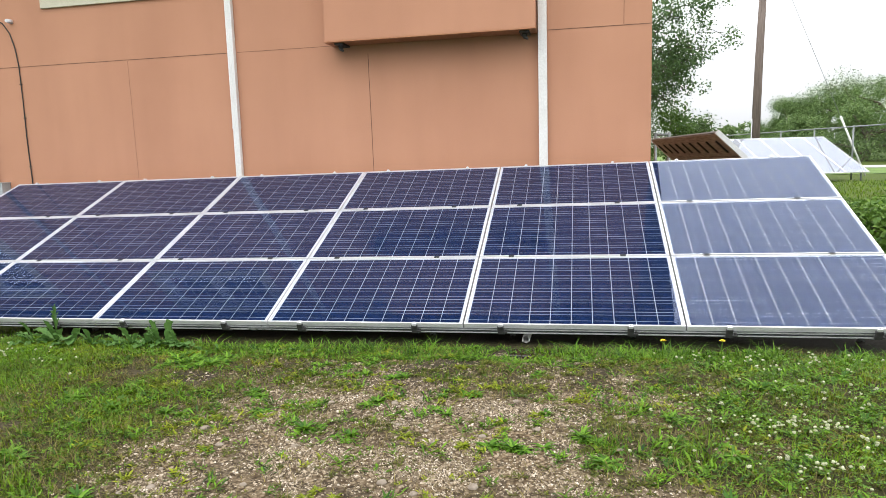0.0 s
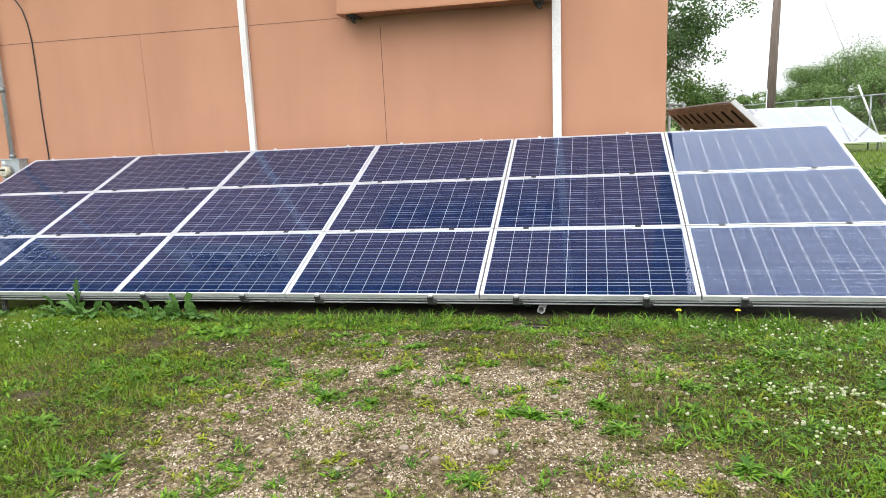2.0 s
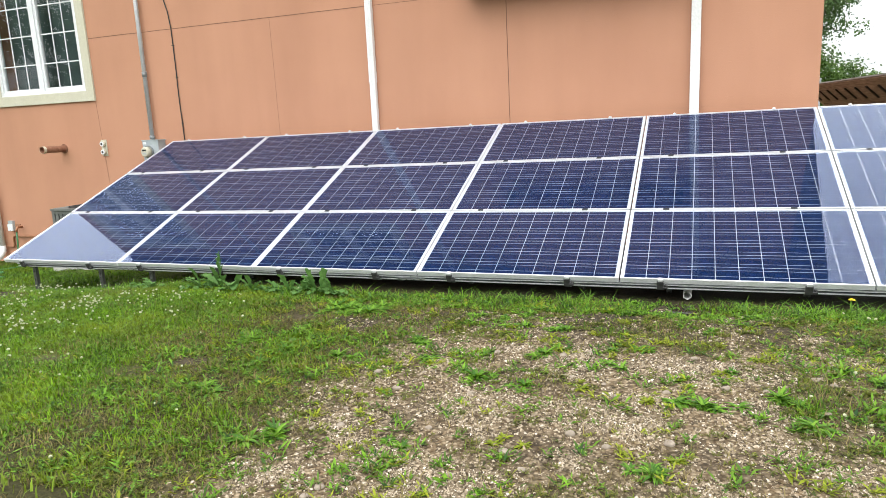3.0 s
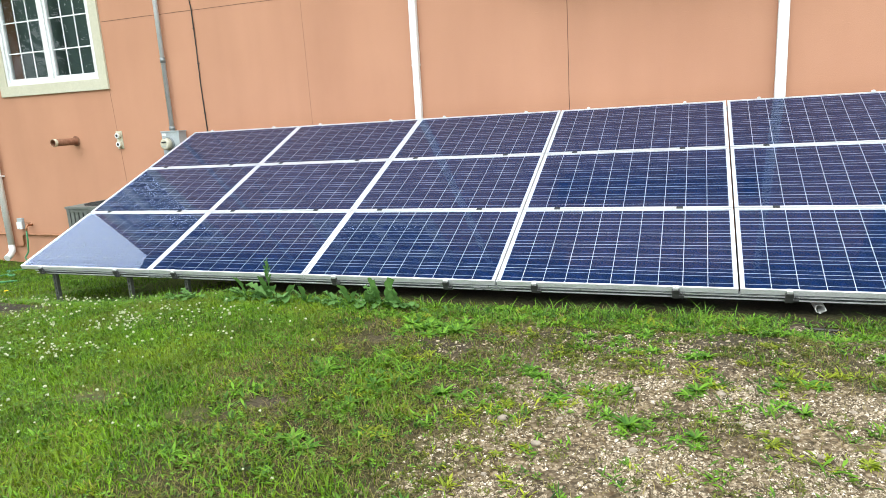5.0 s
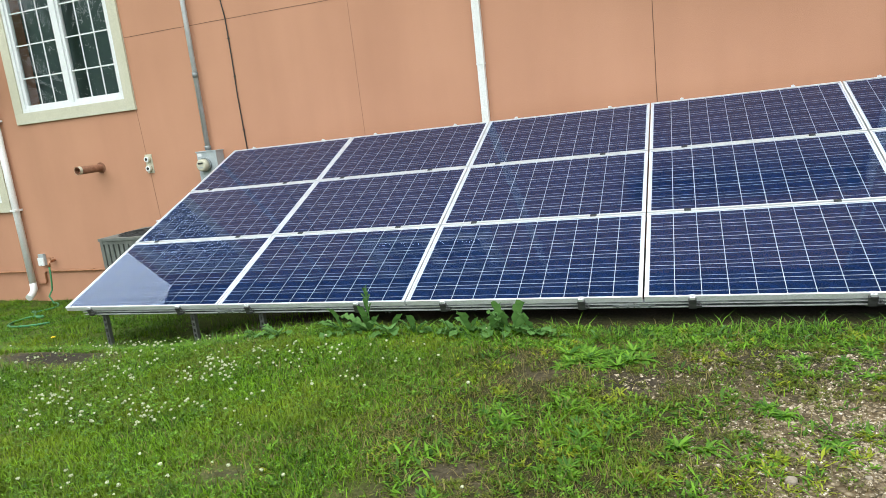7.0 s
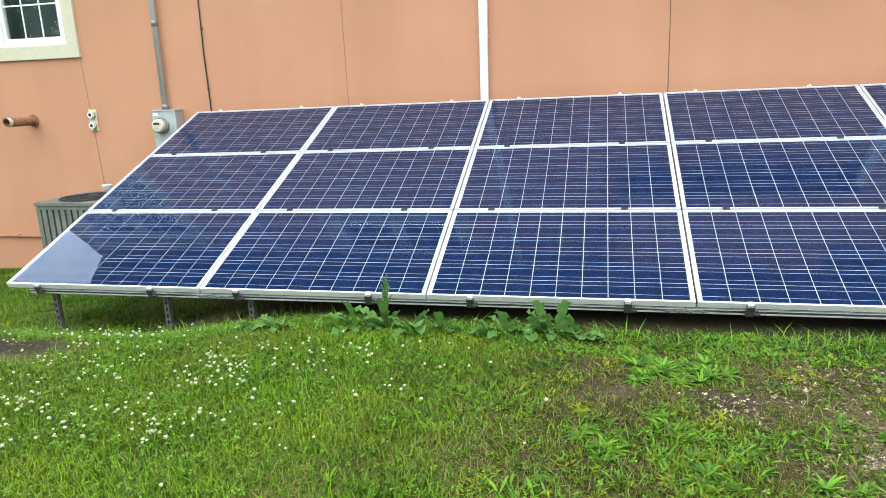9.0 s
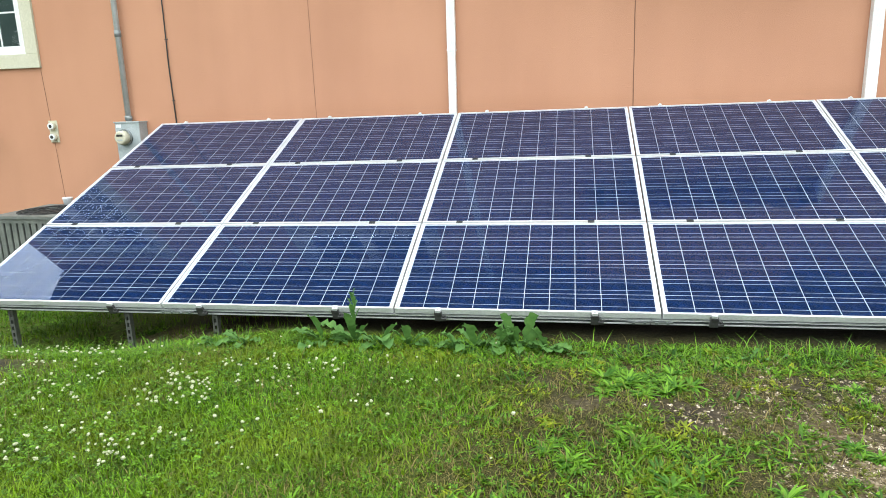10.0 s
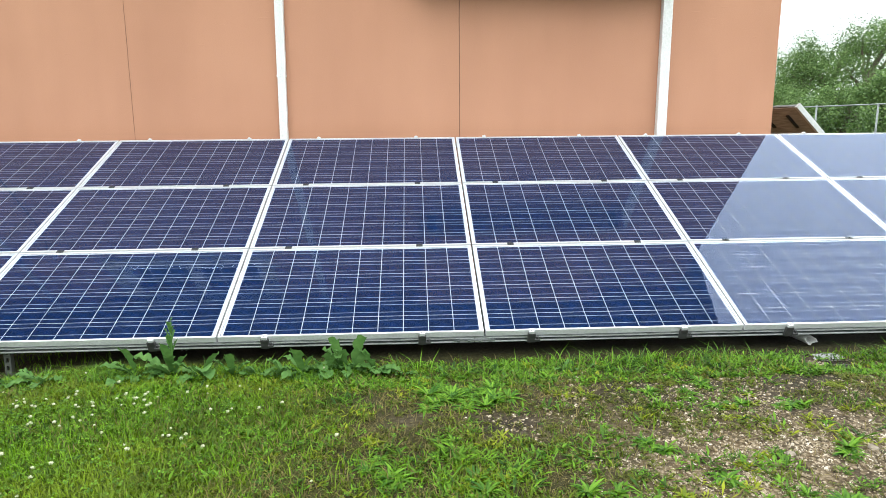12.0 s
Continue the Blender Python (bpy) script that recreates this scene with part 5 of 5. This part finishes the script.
fringe = scatter(7000, 0.3, 10.2, -0.42, -0.10, lambda x, y: (0.05 + 0.8 * clumpy(x, y, 3.4, 31.0)) * (1 - math.exp(-((x - 7.0) / 0.28) ** 2)), 11)
stuff("grass", blades("grass", fringe, 0.080, 0.0068, WEED_LEAF, 12, 1.9), "tall grass fringe along the rack", "grass")
side = scatter(70000, -5.5, 0.6, -0.6, 2.9, lambda x, y: (0.12 + 0.7 * clumpy(x, y, 2.4, 97.0)) * (1 - soil_and_rack_shade(x, y)), 31)
stuff("grass", blades("grass", side, 0.050, 0.0060, GRASS_BLADE, 32, 1.1), "weedy grass between the rack and the wall", "grass")
far = scatter(60000, -12.0, 22.0, 0.0, 26.0, lambda x, y: 0.0 if (-12 < x < 8.5 and y > 2.7) or (-5.5 < x < 9.8 and y < 3.0) else 0.9, 13)
stuff("grass", blades("grass", far, 0.10, 0.018, GRASS_BLADE, 14, 0.9), "rough meadow grass round the building", "grass")


# where clover grows thickest: x, y, half width, half depth, how thick
CLOVER = [(2.60, -1.10, 0.50, 0.26, 1.0), (2.62, -0.80, 0.55, 0.14, 0.8), (2.10, -1.62, 0.60, 0.30, 0.9), (2.60, -1.70, 0.45, 0.22, 0.8), (1.45, -0.66, 0.60, 0.16, 0.8), (1.60, -1.20, 0.80, 0.45, 0.6),
          (3.20, -0.80, 0.50, 0.20, 0.55), (3.05, -1.25, 0.45, 0.30, 0.55), (8.20, -1.42, 0.28, 0.20, 0.8), (8.45, -1.62, 0.38, 0.24, 1.0), (8.30, -0.48, 0.35, 0.12, 0.8), (8.90, -0.45, 0.45, 0.15, 0.6), (8.75, -1.95, 0.6, 0.35, 0.8),
          (8.9, -1.1, 0.6, 0.4, 0.5), (3.0, -2.3, 0.5, 0.25, 0.35)]


def clover_patch(x, y):
    return min(1.0, max(k * math.exp(-(((x - sx) / w) ** 2 + ((y - sy) / h) ** 2)) for sx, sy, w, h, k in CLOVER))


def clover_leaves(spots, mat, seed, size, high):
    rng = np.random.default_rng(seed)
    out = []
    for x, y in spots:
        z = ground_z(x, y) + high * rng.uniform(0.3, 1.0)
        a0, s = rng.uniform(0, 6.28), size * rng.uniform(0.7, 1.25)
        tilt = rng.uniform(-0.35, 0.35, 2)
        for k in range(3):
            a = a0 + k * 2.094
            c, q = math.cos(a), math.sin(a)
            for u, v in ((0.1, 0.0), (0.75, -0.5), (1.15, 0.0), (0.75, 0.5)):
                dx, dy = s * (u * c - v * q), s * (u * q + v * c)
                out.append((x + dx, y + dy, z + tilt[0] * dx + tilt[1] * dy))
    return quads("clover", np.array(out), mat)


spots = scatter(130000, -2.0, 10.2, -3.3, -0.1, lambda x, y: clover_patch(x, y) * 0.85 * (0.3 + 0.7 * clumpy(x, y, 3.0, 41.0)) + 0.10 * lawn(x, y), 15)
stuff("clover", clover_leaves(spots, WEED_LEAF, 16, 0.0105, 0.050), "low clover leaves in the lawn", "clover")


def bloom_heads(spots, seed, r0):
    rng = np.random.default_rng(seed)
    ico = bmesh.new()
    bmesh.ops.create_icosphere(ico, subdivisions=1, radius=1.0)
    tri = np.array([[v.co[:] for v in f.verts] for f in ico.faces])
    ico.free()
    out = []
    for x, y in spots:
        r = r0 * rng.uniform(0.6, 1.25)
        z = ground_z(x, y) + rng.uniform(0.045, 0.085)
        jit = 1 + 0.25 * rng.normal(size=(len(tri), 1, 1))
        out.append(tri * r * jit * np.array((1, 1, 0.8)) + np.array((x, y, z)))
    return np.concatenate(out).reshape(-1, 3)


def bloom_keep(x, y):
    return clover_patch(x, y) ** 1.5 * (0.08 + 0.92 * clumpy(x, y, 4.5, 51.0)) * 0.62 + 0.003 * lawn(x, y)


spots = scatter(46000, -2.0, 10.6, -3.3, -0.15, bloom_keep, 17)
stuff("clover_bloom", quads("clover_bloom", bloom_heads(spots, 18, 0.0074), CLOVER_BLOOM, 3), "small round white clover blooms", "clover bloom")


def pebbles(count, seed, keep, r0, r1):
    q = [(1, 0, 0), (0.3, 0.9, 0), (-0.8, 0.6, 0), (-0.7, -0.7, 0), (0.4, -0.9, 0)]
    top = [(0.5, 0.0, 0.9), (-0.05, 0.45, 1.0), (-0.4, -0.2, 0.85)]
    tri = np.array([(q[0], q[1], top[0]), (q[1], top[1], top[0]), (q[1], q[2], top[1]), (q[2], top[2], top[1]), (q[2], q[3], top[2]), (q[3], q[4], top[2]), (q[4], top[0], top[2]), (q[4], q[0], top[0]), (top[0], top[1], top[2])], float)
    rng = np.random.default_rng(seed)
    spots = scatter(count, 3.9, 9.4, -3.3, -0.2, keep, seed)
    out = []
    for x, y in spots:
        r = r0 + (r1 - r0) * rng.random() ** 3
        s = np.array((r * rng.uniform(0.7, 1.3), r * rng.uniform(0.7, 1.3), r * rng.uniform(0.35, 0.7)))
        a = rng.uniform(0, 6.28)
        m = np.array(((math.cos(a), -math.sin(a), 0), (math.sin(a), math.cos(a), 0), (0, 0, 1)))
        out.append((tri * s) @ m.T + np.array((x, y, ground_z(x, y) - 0.15 * s[2])))
    return quads("gravel", np.concatenate(out).reshape(-1, 3), PEBBLE, 3)


def pebble_material():
    m, n, l, b = material("gravel_stone", 0.85, spec=0.3)
    geo = n.new("ShaderNodeNewGeometry")
    r = ramp(n, l, geo.outputs["Random Per Island"], [(0.0, (0.040, 0.029, 0.016)), (0.45, (0.175, 0.133, 0.082)), (0.88, (0.380, 0.310, 0.220)), (1.0, (0.62, 0.56, 0.47))])
    f = tex(n, l, "noise", 90.0)
    g = ramp(n, l, f.outputs["Fac"], [(0.3, (0.75, 0.75, 0.75)), (0.7, (1, 1, 1))])
    l.new(mix(n, l, 1.0, r.outputs[0], g.outputs[0], "MULTIPLY"), b.inputs["Base Color"])
    return m


PEBBLE = pebble_material()
stuff("gravel", pebbles(230000, 19, lambda x, y: max(0.0, 0.9 - greenness(x, y)) * (0.25 + 0.75 * clumpy(x, y, 3.0, 61.0)) * (1 - 0.75 * soil_and_rack_shade(x, y)) * smooth(4.5, 5.1, x), 0.0035, 0.0150), "loose tan gravel on worn soil", "gravel")


def leaf_blade(bm, a, length, width, rise, droop, wave, seed, index=0):
    """One broad leaf from the crown outwards: a folded strip with a wavy edge."""
    rng = random.Random(seed)
    n = 6
    c, s = math.cos(a), math.sin(a)
    rows = []
    for k in range(n + 1):
        t = k / n
        w = width * math.sin(math.pi * min(1.0, 0.10 + 0.90 * t) ** 0.8) * (1 + wave * rng.uniform(-1, 1)) + 0.002 * (1 - t)
        r, z = length * t * math.cos(0.4 * rise), length * (rise * t - droop * t * t)
        mid = Vector((r * c, r * s, z))
        side = Vector((-s, c, 0)) * w / 2
        lift = Vector((0, 0, 0.22 * w))
        rows.append([bm.verts.new(mid - side + lift), bm.verts.new(mid), bm.verts.new(mid + side + lift)])
    for p, q in zip(rows, rows[1:]):
        for k in range(2):
            f = bm.faces.new((p[k], p[k + 1], q[k + 1], q[k]))
            f.material_index, f.smooth = index, True


def rosette(seed, leaves, length, width, rise, mat):
    rng = random.Random(seed)
    bm = bmesh.new()
    for k in range(leaves):
        leaf_blade(bm, 2 * math.pi * (k * 0.381966 + rng.uniform(-0.05, 0.05)), length * rng.uniform(0.55, 1.1), width * rng.uniform(0.7, 1.2), rise * rng.uniform(0.5, 1.5), 0.45, 0.18, seed * 50 + k)
    return finish("leaves", bm, mat)


def plant(name, me, x, y, scale, turn, label, category, group):
    ob = thing(name, label, category, group, m=pose(x, y, ground_z(x, y) - 0.004, 0, 0, turn) @ Matrix.Scale(scale, 4))
    part("leaves", me, None, ob)
    return ob


MOSS_TUFT = leaf_material("moss_tuft", (0.026, 0.044, 0.005), (0.165, 0.185, 0.020), 5.0)


def tuft_field(spots, seed, mat, size=1.0, slim=0.55, leaves=(10, 20), spread=0.014):
    """Many small weeds of a few narrow leaves each, low on the gravel."""
    rng = np.random.default_rng(seed)
    out = []
    for x, y in spots:
        z = ground_z(x, y)
        big = size * rng.uniform(0.5, 1.5)
        for _ in range(int(rng.integers(*leaves))):
            a, l, w = rng.uniform(0, 6.28), big * rng.uniform(0.018, 0.042), slim * big * rng.uniform(0.004, 0.009)
            rise = rng.uniform(0.2, 1.1)
            c, s = math.cos(a), math.sin(a)
            ox, oy = rng.normal(0, spread * big, 2)
            for u, v in ((0.0, 0.0), (0.55, -1.0), (1.0, 0.0), (0.55, 1.0)):
                out.append((x + ox + l * u * c - w * v * s, y + oy + l * u * s + w * v * c, z + l * rise * (u - 0.35 * u * u) + 0.15 * w * abs(v)))
    return quads("small_weeds", np.array(out), mat)


spots = scatter(5200, 3.4, 9.6, -4.2, -0.15, lambda x, y: (0.15 + 0.85 * clumpy(x, y, 2.6, 71.0)) * (0.25 + 0.75 * clumpy(x, y, 7.0, 73.0)), 23)
stuff("small_weeds", tuft_field(scatter(5000, -4.5, 1.2, -0.7, 2.8, lambda x, y: (0.2 + 0.8 * clumpy(x, y, 3.0, 99.0)) * (1 - soil_and_rack_shade(x, y)), 33), 34, WEED_LEAF), "leafy weeds between the rack and the wall", "weeds")
stuff("small_weeds", tuft_field(spots, 24, WEED_LEAF), "small green weeds scattered over the gravel", "weeds")
spots = scatter(4200, 1.0, 10.0, -0.55, -0.06, lambda x, y: 0.25 + 0.75 * clumpy(x, y, 3.0, 95.0), 29)
stuff("small_weeds", tuft_field(spots, 30, WEED_LEAF), "leafy weeds along the foot of the rack", "weeds")
spots = scatter(3600, 3.4, 9.6, -4.2, -0.15, lambda x, y: clumpy(x, y, 2.1, 81.0) * (0.2 + 0.8 * clumpy(x, y, 6.0, 83.0)), 25)
stuff("small_weeds", tuft_field(spots, 26, YELLOW_WEED), "tiny yellow-green weeds and moss tufts", "weeds")

spots = scatter(52000, 3.4, 9.8, -3.3, -0.2, lambda x, y: (0.16 + 0.84 * smooth(0.10, 0.45, greenness(x, y))) * (0.25 + 0.75 * clumpy(x, y, 2.7, 105.0)) * (0.2 + 0.8 * clumpy(x, y, 9.0, 107.0)), 41)
stuff("ground_cover", tuft_field(spots, 42, MOSS_TUFT, 0.55), "dense low mat of olive moss and tiny leaves", "ground cover")

def weedy(x, y):
    """Broad-leaved weeds: thick east of the gravel, in clumps along its west rim, few on it."""
    east, west = smooth(7.6, 8.2, x), smooth(3.7, 4.3, x) * (1 - smooth(5.0, 5.7, x))
    return (0.04 + 0.70 * east + 0.40 * west) * (0.12 + 0.88 * clumpy(x, y, 2.3, 141.0)) * (1 - soil_and_rack_shade(x, y))


spots = scatter(5200, 3.4, 10.2, -3.2, -0.15, weedy, 61)
stuff("broad_weeds", tuft_field(spots, 62, WEED_LEAF, 1.30, 0.50, (14, 26), 0.022), "broad-leaved green weeds beside the gravel", "weeds")

kinds = [rosette(1, 48, 0.082, 0.012, 0.50, ROSETTE_LEAF), rosette(2, 60, 0.070, 0.010, 0.70, ROSETTE_LEAF), rosette(3, 40, 0.088, 0.014, 0.42, ROSETTE_LEAF)]
rng = random.Random(77)
SPOTS = [(4.40, -1.56, 1.2), (4.74, -1.91, 1.3), (4.75, -2.34, 1.3), (4.60, -1.24, 1.1), (3.44, -2.57, 1.3), (5.71, -1.62, 1.1), (6.29, -1.48, 1.2), (6.05, -1.83, 1.25), (6.25, -1.90, 1.0), (6.69, -1.49, 1.0),
         (5.14, -1.69, 1.2), (5.50, -1.34, 0.9), (5.92, -0.77, 0.9), (5.70, -0.74, 0.8), (6.05, -0.95, 0.85), (6.32, -1.00, 0.9), (6.05, -0.59, 0.9), (4.77, -0.70, 1.3), (4.62, -0.80, 1.3), (4.90, -0.82, 1.2),
         (6.78, -1.24, 1.0), (5.49, -1.28, 0.8), (7.16, -1.97, 1.35), (7.30, -1.93, 1.1), (7.55, -1.85, 1.1), (7.29, -1.51, 0.8), (7.60, -2.08, 1.2), (7.20, -0.86, 0.9), (7.92, -1.79, 1.2), (8.15, -1.91, 1.3),
         (8.47, -1.89, 1.3), (8.56, -1.07, 1.3), (8.70, -1.02, 1.2), (8.96, -0.78, 1.3), (8.20, -1.24, 1.1), (8.59, -0.16, 1.2), (8.13, -0.28, 1.1), (8.40, -0.26, 1.2), (8.75, -0.30, 1.2), (8.05, -0.62, 1.0),
         (5.38, -2.69, 1.3), (6.90, -2.60, 1.0), (5.90, -2.60, 1.0), (8.05, -2.35, 1.2), (8.65, -2.30, 1.3), (9.10, -1.30, 1.2), (9.30, -0.80, 1.2), (7.75, -1.35, 0.9), (8.02, -1.52, 1.1), (8.85, -1.45, 1.2), (5.05, -1.35, 0.9), (5.00, -2.15, 1.1), (7.45, -0.45, 0.9), (7.85, -0.40, 1.0),
         (4.70, -0.75, 1.2), (4.83, -0.74, 1.3), (4.75, -0.90, 1.2), (4.66, -0.64, 1.2), (4.88, -0.66, 1.1), (4.55, -0.90, 1.0), (4.62, -1.62, 1.2), (4.85, -1.75, 1.2), (4.30, -1.45, 1.0)]
for i, (x, y, s) in enumerate(SPOTS):
    for k in range(rng.choice((2, 3, 4))):
        r = 0.0 if k == 0 else 0.075 * s
        plant("rosette_weed", kinds[(i + k) % 3], x + rng.uniform(-r, r) * 1.3, y + rng.uniform(-r, r), s * rng.uniform(0.55, 1.05), rng.uniform(0, 360), "green leaf rosette weed on gravelly soil", "weed", "rosette weeds in the yard")
small = rosette(5, 34, 0.042, 0.009, 0.55, YELLOW_WEED)
rng = random.Random(78)
YELLOWS = [(6.56, -1.81), (5.01, -2.11), (5.04, -1.90), (5.97, -1.04), (4.28, -1.18), (6.45, -1.30), (7.45, -1.25), (5.78, -2.60), (5.44, -1.75), (4.66, -1.68), (6.65, -0.74), (7.47, -0.7), (7.3, -1.6), (6.9, -1.9), (5.9, -1.45), (5.1, -1.9), (6.4, -2.5), (7.7, -2.5), (5.6, -2.2), (8.0, -2.2), (4.5, -2.2), (6.2, -0.9), (7.1, -2.5), (3.4, -1.3)]
for x, y in YELLOWS:
    for _ in range(3):
        plant("low_weed", small, x + rng.uniform(-0.07, 0.07), y + rng.uniform(-0.07, 0.07), rng.uniform(0.7, 1.3), rng.uniform(0, 360), "small yellow-green weed on the gravel", "weed", "low weeds in the yard")


def dock_leaf(bm, a, length, width, rise, droop, seed):
    """A broad blunt leaf with lobed, crinkled edges and a pale rib."""
    rng = random.Random(seed)
    n, c, s = 14, math.cos(a), math.sin(a)
    lobe, off = rng.uniform(3.0, 4.5), rng.uniform(0, 6)
    rows = []
    for k in range(n + 1):
        t = k / n
        out = max(0.0, (t - 0.10) / 0.90)
        body = 0.05 + 0.95 * out ** 0.6 * math.sqrt(max(0.0, 1 - out ** 3.5))
        r, z = length * t * math.cos(min(1.45, 0.8 * rise)), length * (rise * t - droop * t * t)
        mid = Vector((r * c, r * s, z))
        row = [bm.verts.new(mid)]
        for q in (-1, 1):
            w = width / 2 * body * (1 + 0.24 * math.sin(off + q + 6.283 * lobe * t) + 0.16 * rng.uniform(-1, 1))
            edge = Vector((-s, c, 0)) * q * w
            crinkle = 0.16 * width * math.sin(2 * off + 1.7 * q + 6.283 * (lobe + 0.7) * t)
            row.insert(0 if q < 0 else 2, bm.verts.new(mid + edge + Vector((-0.3 * c * w, -0.3 * s * w, 0.30 * w + crinkle * body))))
        rows.append(row)
    for p, q in zip(rows, rows[1:]):
        for k in range(2):
            f = bm.faces.new((p[k], p[k + 1], q[k + 1], q[k]))
            f.smooth = True


def build_dock(x, y, seed, stalk, size, count=11):
    """A dock plant: broad wavy leaves and, on some, an upright leafy stalk."""
    rng = random.Random(seed)
    ob = thing("dock_plant", "broad-leaved dock plant with wavy leaves at the rack", "weed", "dock plants along the rack", m=Matrix.Translation((x, y, ground_z(x, y) - 0.005)))
    for k in range(count):
        bm = bmesh.new()
        l = size * rng.uniform(0.5, 0.95)
        dock_leaf(bm, 2.9 + 3.6 * ((0.381966 * k + rng.uniform(-0.06, 0.06)) % 1.0), l, l * rng.uniform(0.34, 0.50), rng.choice((0.35, 0.6, 0.8, 1.2)) * rng.uniform(0.8, 1.2), rng.uniform(0.30, 0.7), seed * 40 + k)
        part("leaf", bm, DOCK_LEAF, ob)
    if stalk:
        bm = bmesh.new()
        tube(bm, ((0, 0, 0), (0.01, -0.01, stalk * 0.6), (0.0, 0.0, stalk)), [0.007, 0.005, 0.003], 6)
        stem = part("stalk", bm, DOCK_LEAF, ob)
        for k in range(9):
            bm = bmesh.new()
            dock_leaf(bm, k * 2.4, size * 0.36 * (1 - 0.07 * k), size * 0.12, 1.5, 0.5, seed * 90 + k)
            lf = part("stalk_leaf", bm, DOCK_LEAF, stem)
            lf.location = (0, 0, stalk * (0.35 + 0.07 * k))


for i, (x, y, st, s) in enumerate([(3.09, -0.21, 0.34, 0.30), (2.90, -0.24, 0, 0.29), (3.26, -0.23, 0, 0.26), (3.44, -0.22, 0, 0.20), (4.09, -0.21, 0.0, 0.22), (3.84, -0.23, 0, 0.25), (3.97, -0.24, 0, 0.22), (2.38, -0.28, 0, 0.22), (4.26, -0.20, 0, 0.20), (2.20, -0.28, 0, 0.19), (3.74, -0.28, 0, 0.18), (3.58, -0.22, 0, 0.15)]):
    build_dock(x, y, 200 + i, st, 1.12 * s, 13)
rng = random.Random(61)
for i in range(12):
    build_dock(4.42 + 0.125 * i + rng.uniform(-0.05, 0.05), rng.uniform(-0.36, -0.24), 300 + i, 0, rng.uniform(0.07, 0.12), 7)
up = thing("dock_plant", "dock plant with two tall upright leaves at the rack", "weed", "dock plants along the rack", m=Matrix.Translation((4.10, -0.21, ground_z(4.10, -0.21))))
for a, l, x, lean in ((4.9, 0.15, 0.02, 0.30), (4.5, 0.145, -0.02, -0.28), (4.7, 0.11, 0.0, 0.9), (4.6, 0.11, 0.0, -0.9)):
    bm = bmesh.new()
    dock_leaf(bm, a, l, 0.085, 1.75, 0.25, int(a * 10))
    lf = part("leaf", bm, DOCK_LEAF, up)
    lf.location, lf.rotation_euler = (x, 0, 0.02), (0, lean, 0)


def build_dandelion(x, y, seed):
    ob = thing("dandelion", "yellow dandelion flower on a thin stalk", "flower", "dandelions", m=Matrix.Translation((x, y, ground_z(x, y))))
    bm = bmesh.new()
    tube(bm, ((0, 0, 0), (0.008, 0, 0.13)), 0.003, 5)
    part("stalk", bm, WEED_LEAF, ob)
    bm = bmesh.new()
    for ring, (r, z) in enumerate(((0.020, 0.132), (0.014, 0.137), (0.008, 0.140))):
        for k in range(14):
            a = 2 * math.pi * k / 14 + ring * 0.2
            c, s = math.cos(a), math.sin(a)
            bm.faces.new([bm.verts.new(p) for p in ((0.008, 0, z - 0.004), (0.008 + r * c - 0.004 * s, r * s + 0.004 * c, z + 0.002), (0.008 + r * c + 0.004 * s, r * s - 0.004 * c, z + 0.002))])
    part("bloom", bm, DANDELION, ob, "yellow flower head")


for i, (x, y) in enumerate([(8.02, -0.32), (8.42, -0.22), (0.15, -0.3)]):
    build_dandelion(x, y, i)


STONE = varied("field_stone", (0.17, 0.135, 0.10), (0.32, 0.27, 0.21), 9.0, rough=0.85)


def build_stone(x, y, r, seed):
    rng = random.Random(seed)
    bm = bmesh.new()
    bmesh.ops.create_icosphere(bm, subdivisions=2, radius=r)
    for v in bm.verts:
        v.co *= 1 + 0.25 * noise.noise(v.co * (1.2 / r) + Vector((seed, 0, 0)))
        v.co.z *= 0.5
    ob = tagged(part("stone", bm, STONE), "pale flat stone lying on the gravel", "stone", "larger stones on the gravel")
    ob.data.shade_smooth()
    ob.matrix_basis = pose(x, y, ground_z(x, y) + 0.1 * r, 0, 0, rng.uniform(0, 360))


rng = random.Random(90)
for i in range(46):
    build_stone(rng.uniform(5.3, 7.8), rng.uniform(-3.2, -1.2), rng.uniform(0.012, 0.024), i)
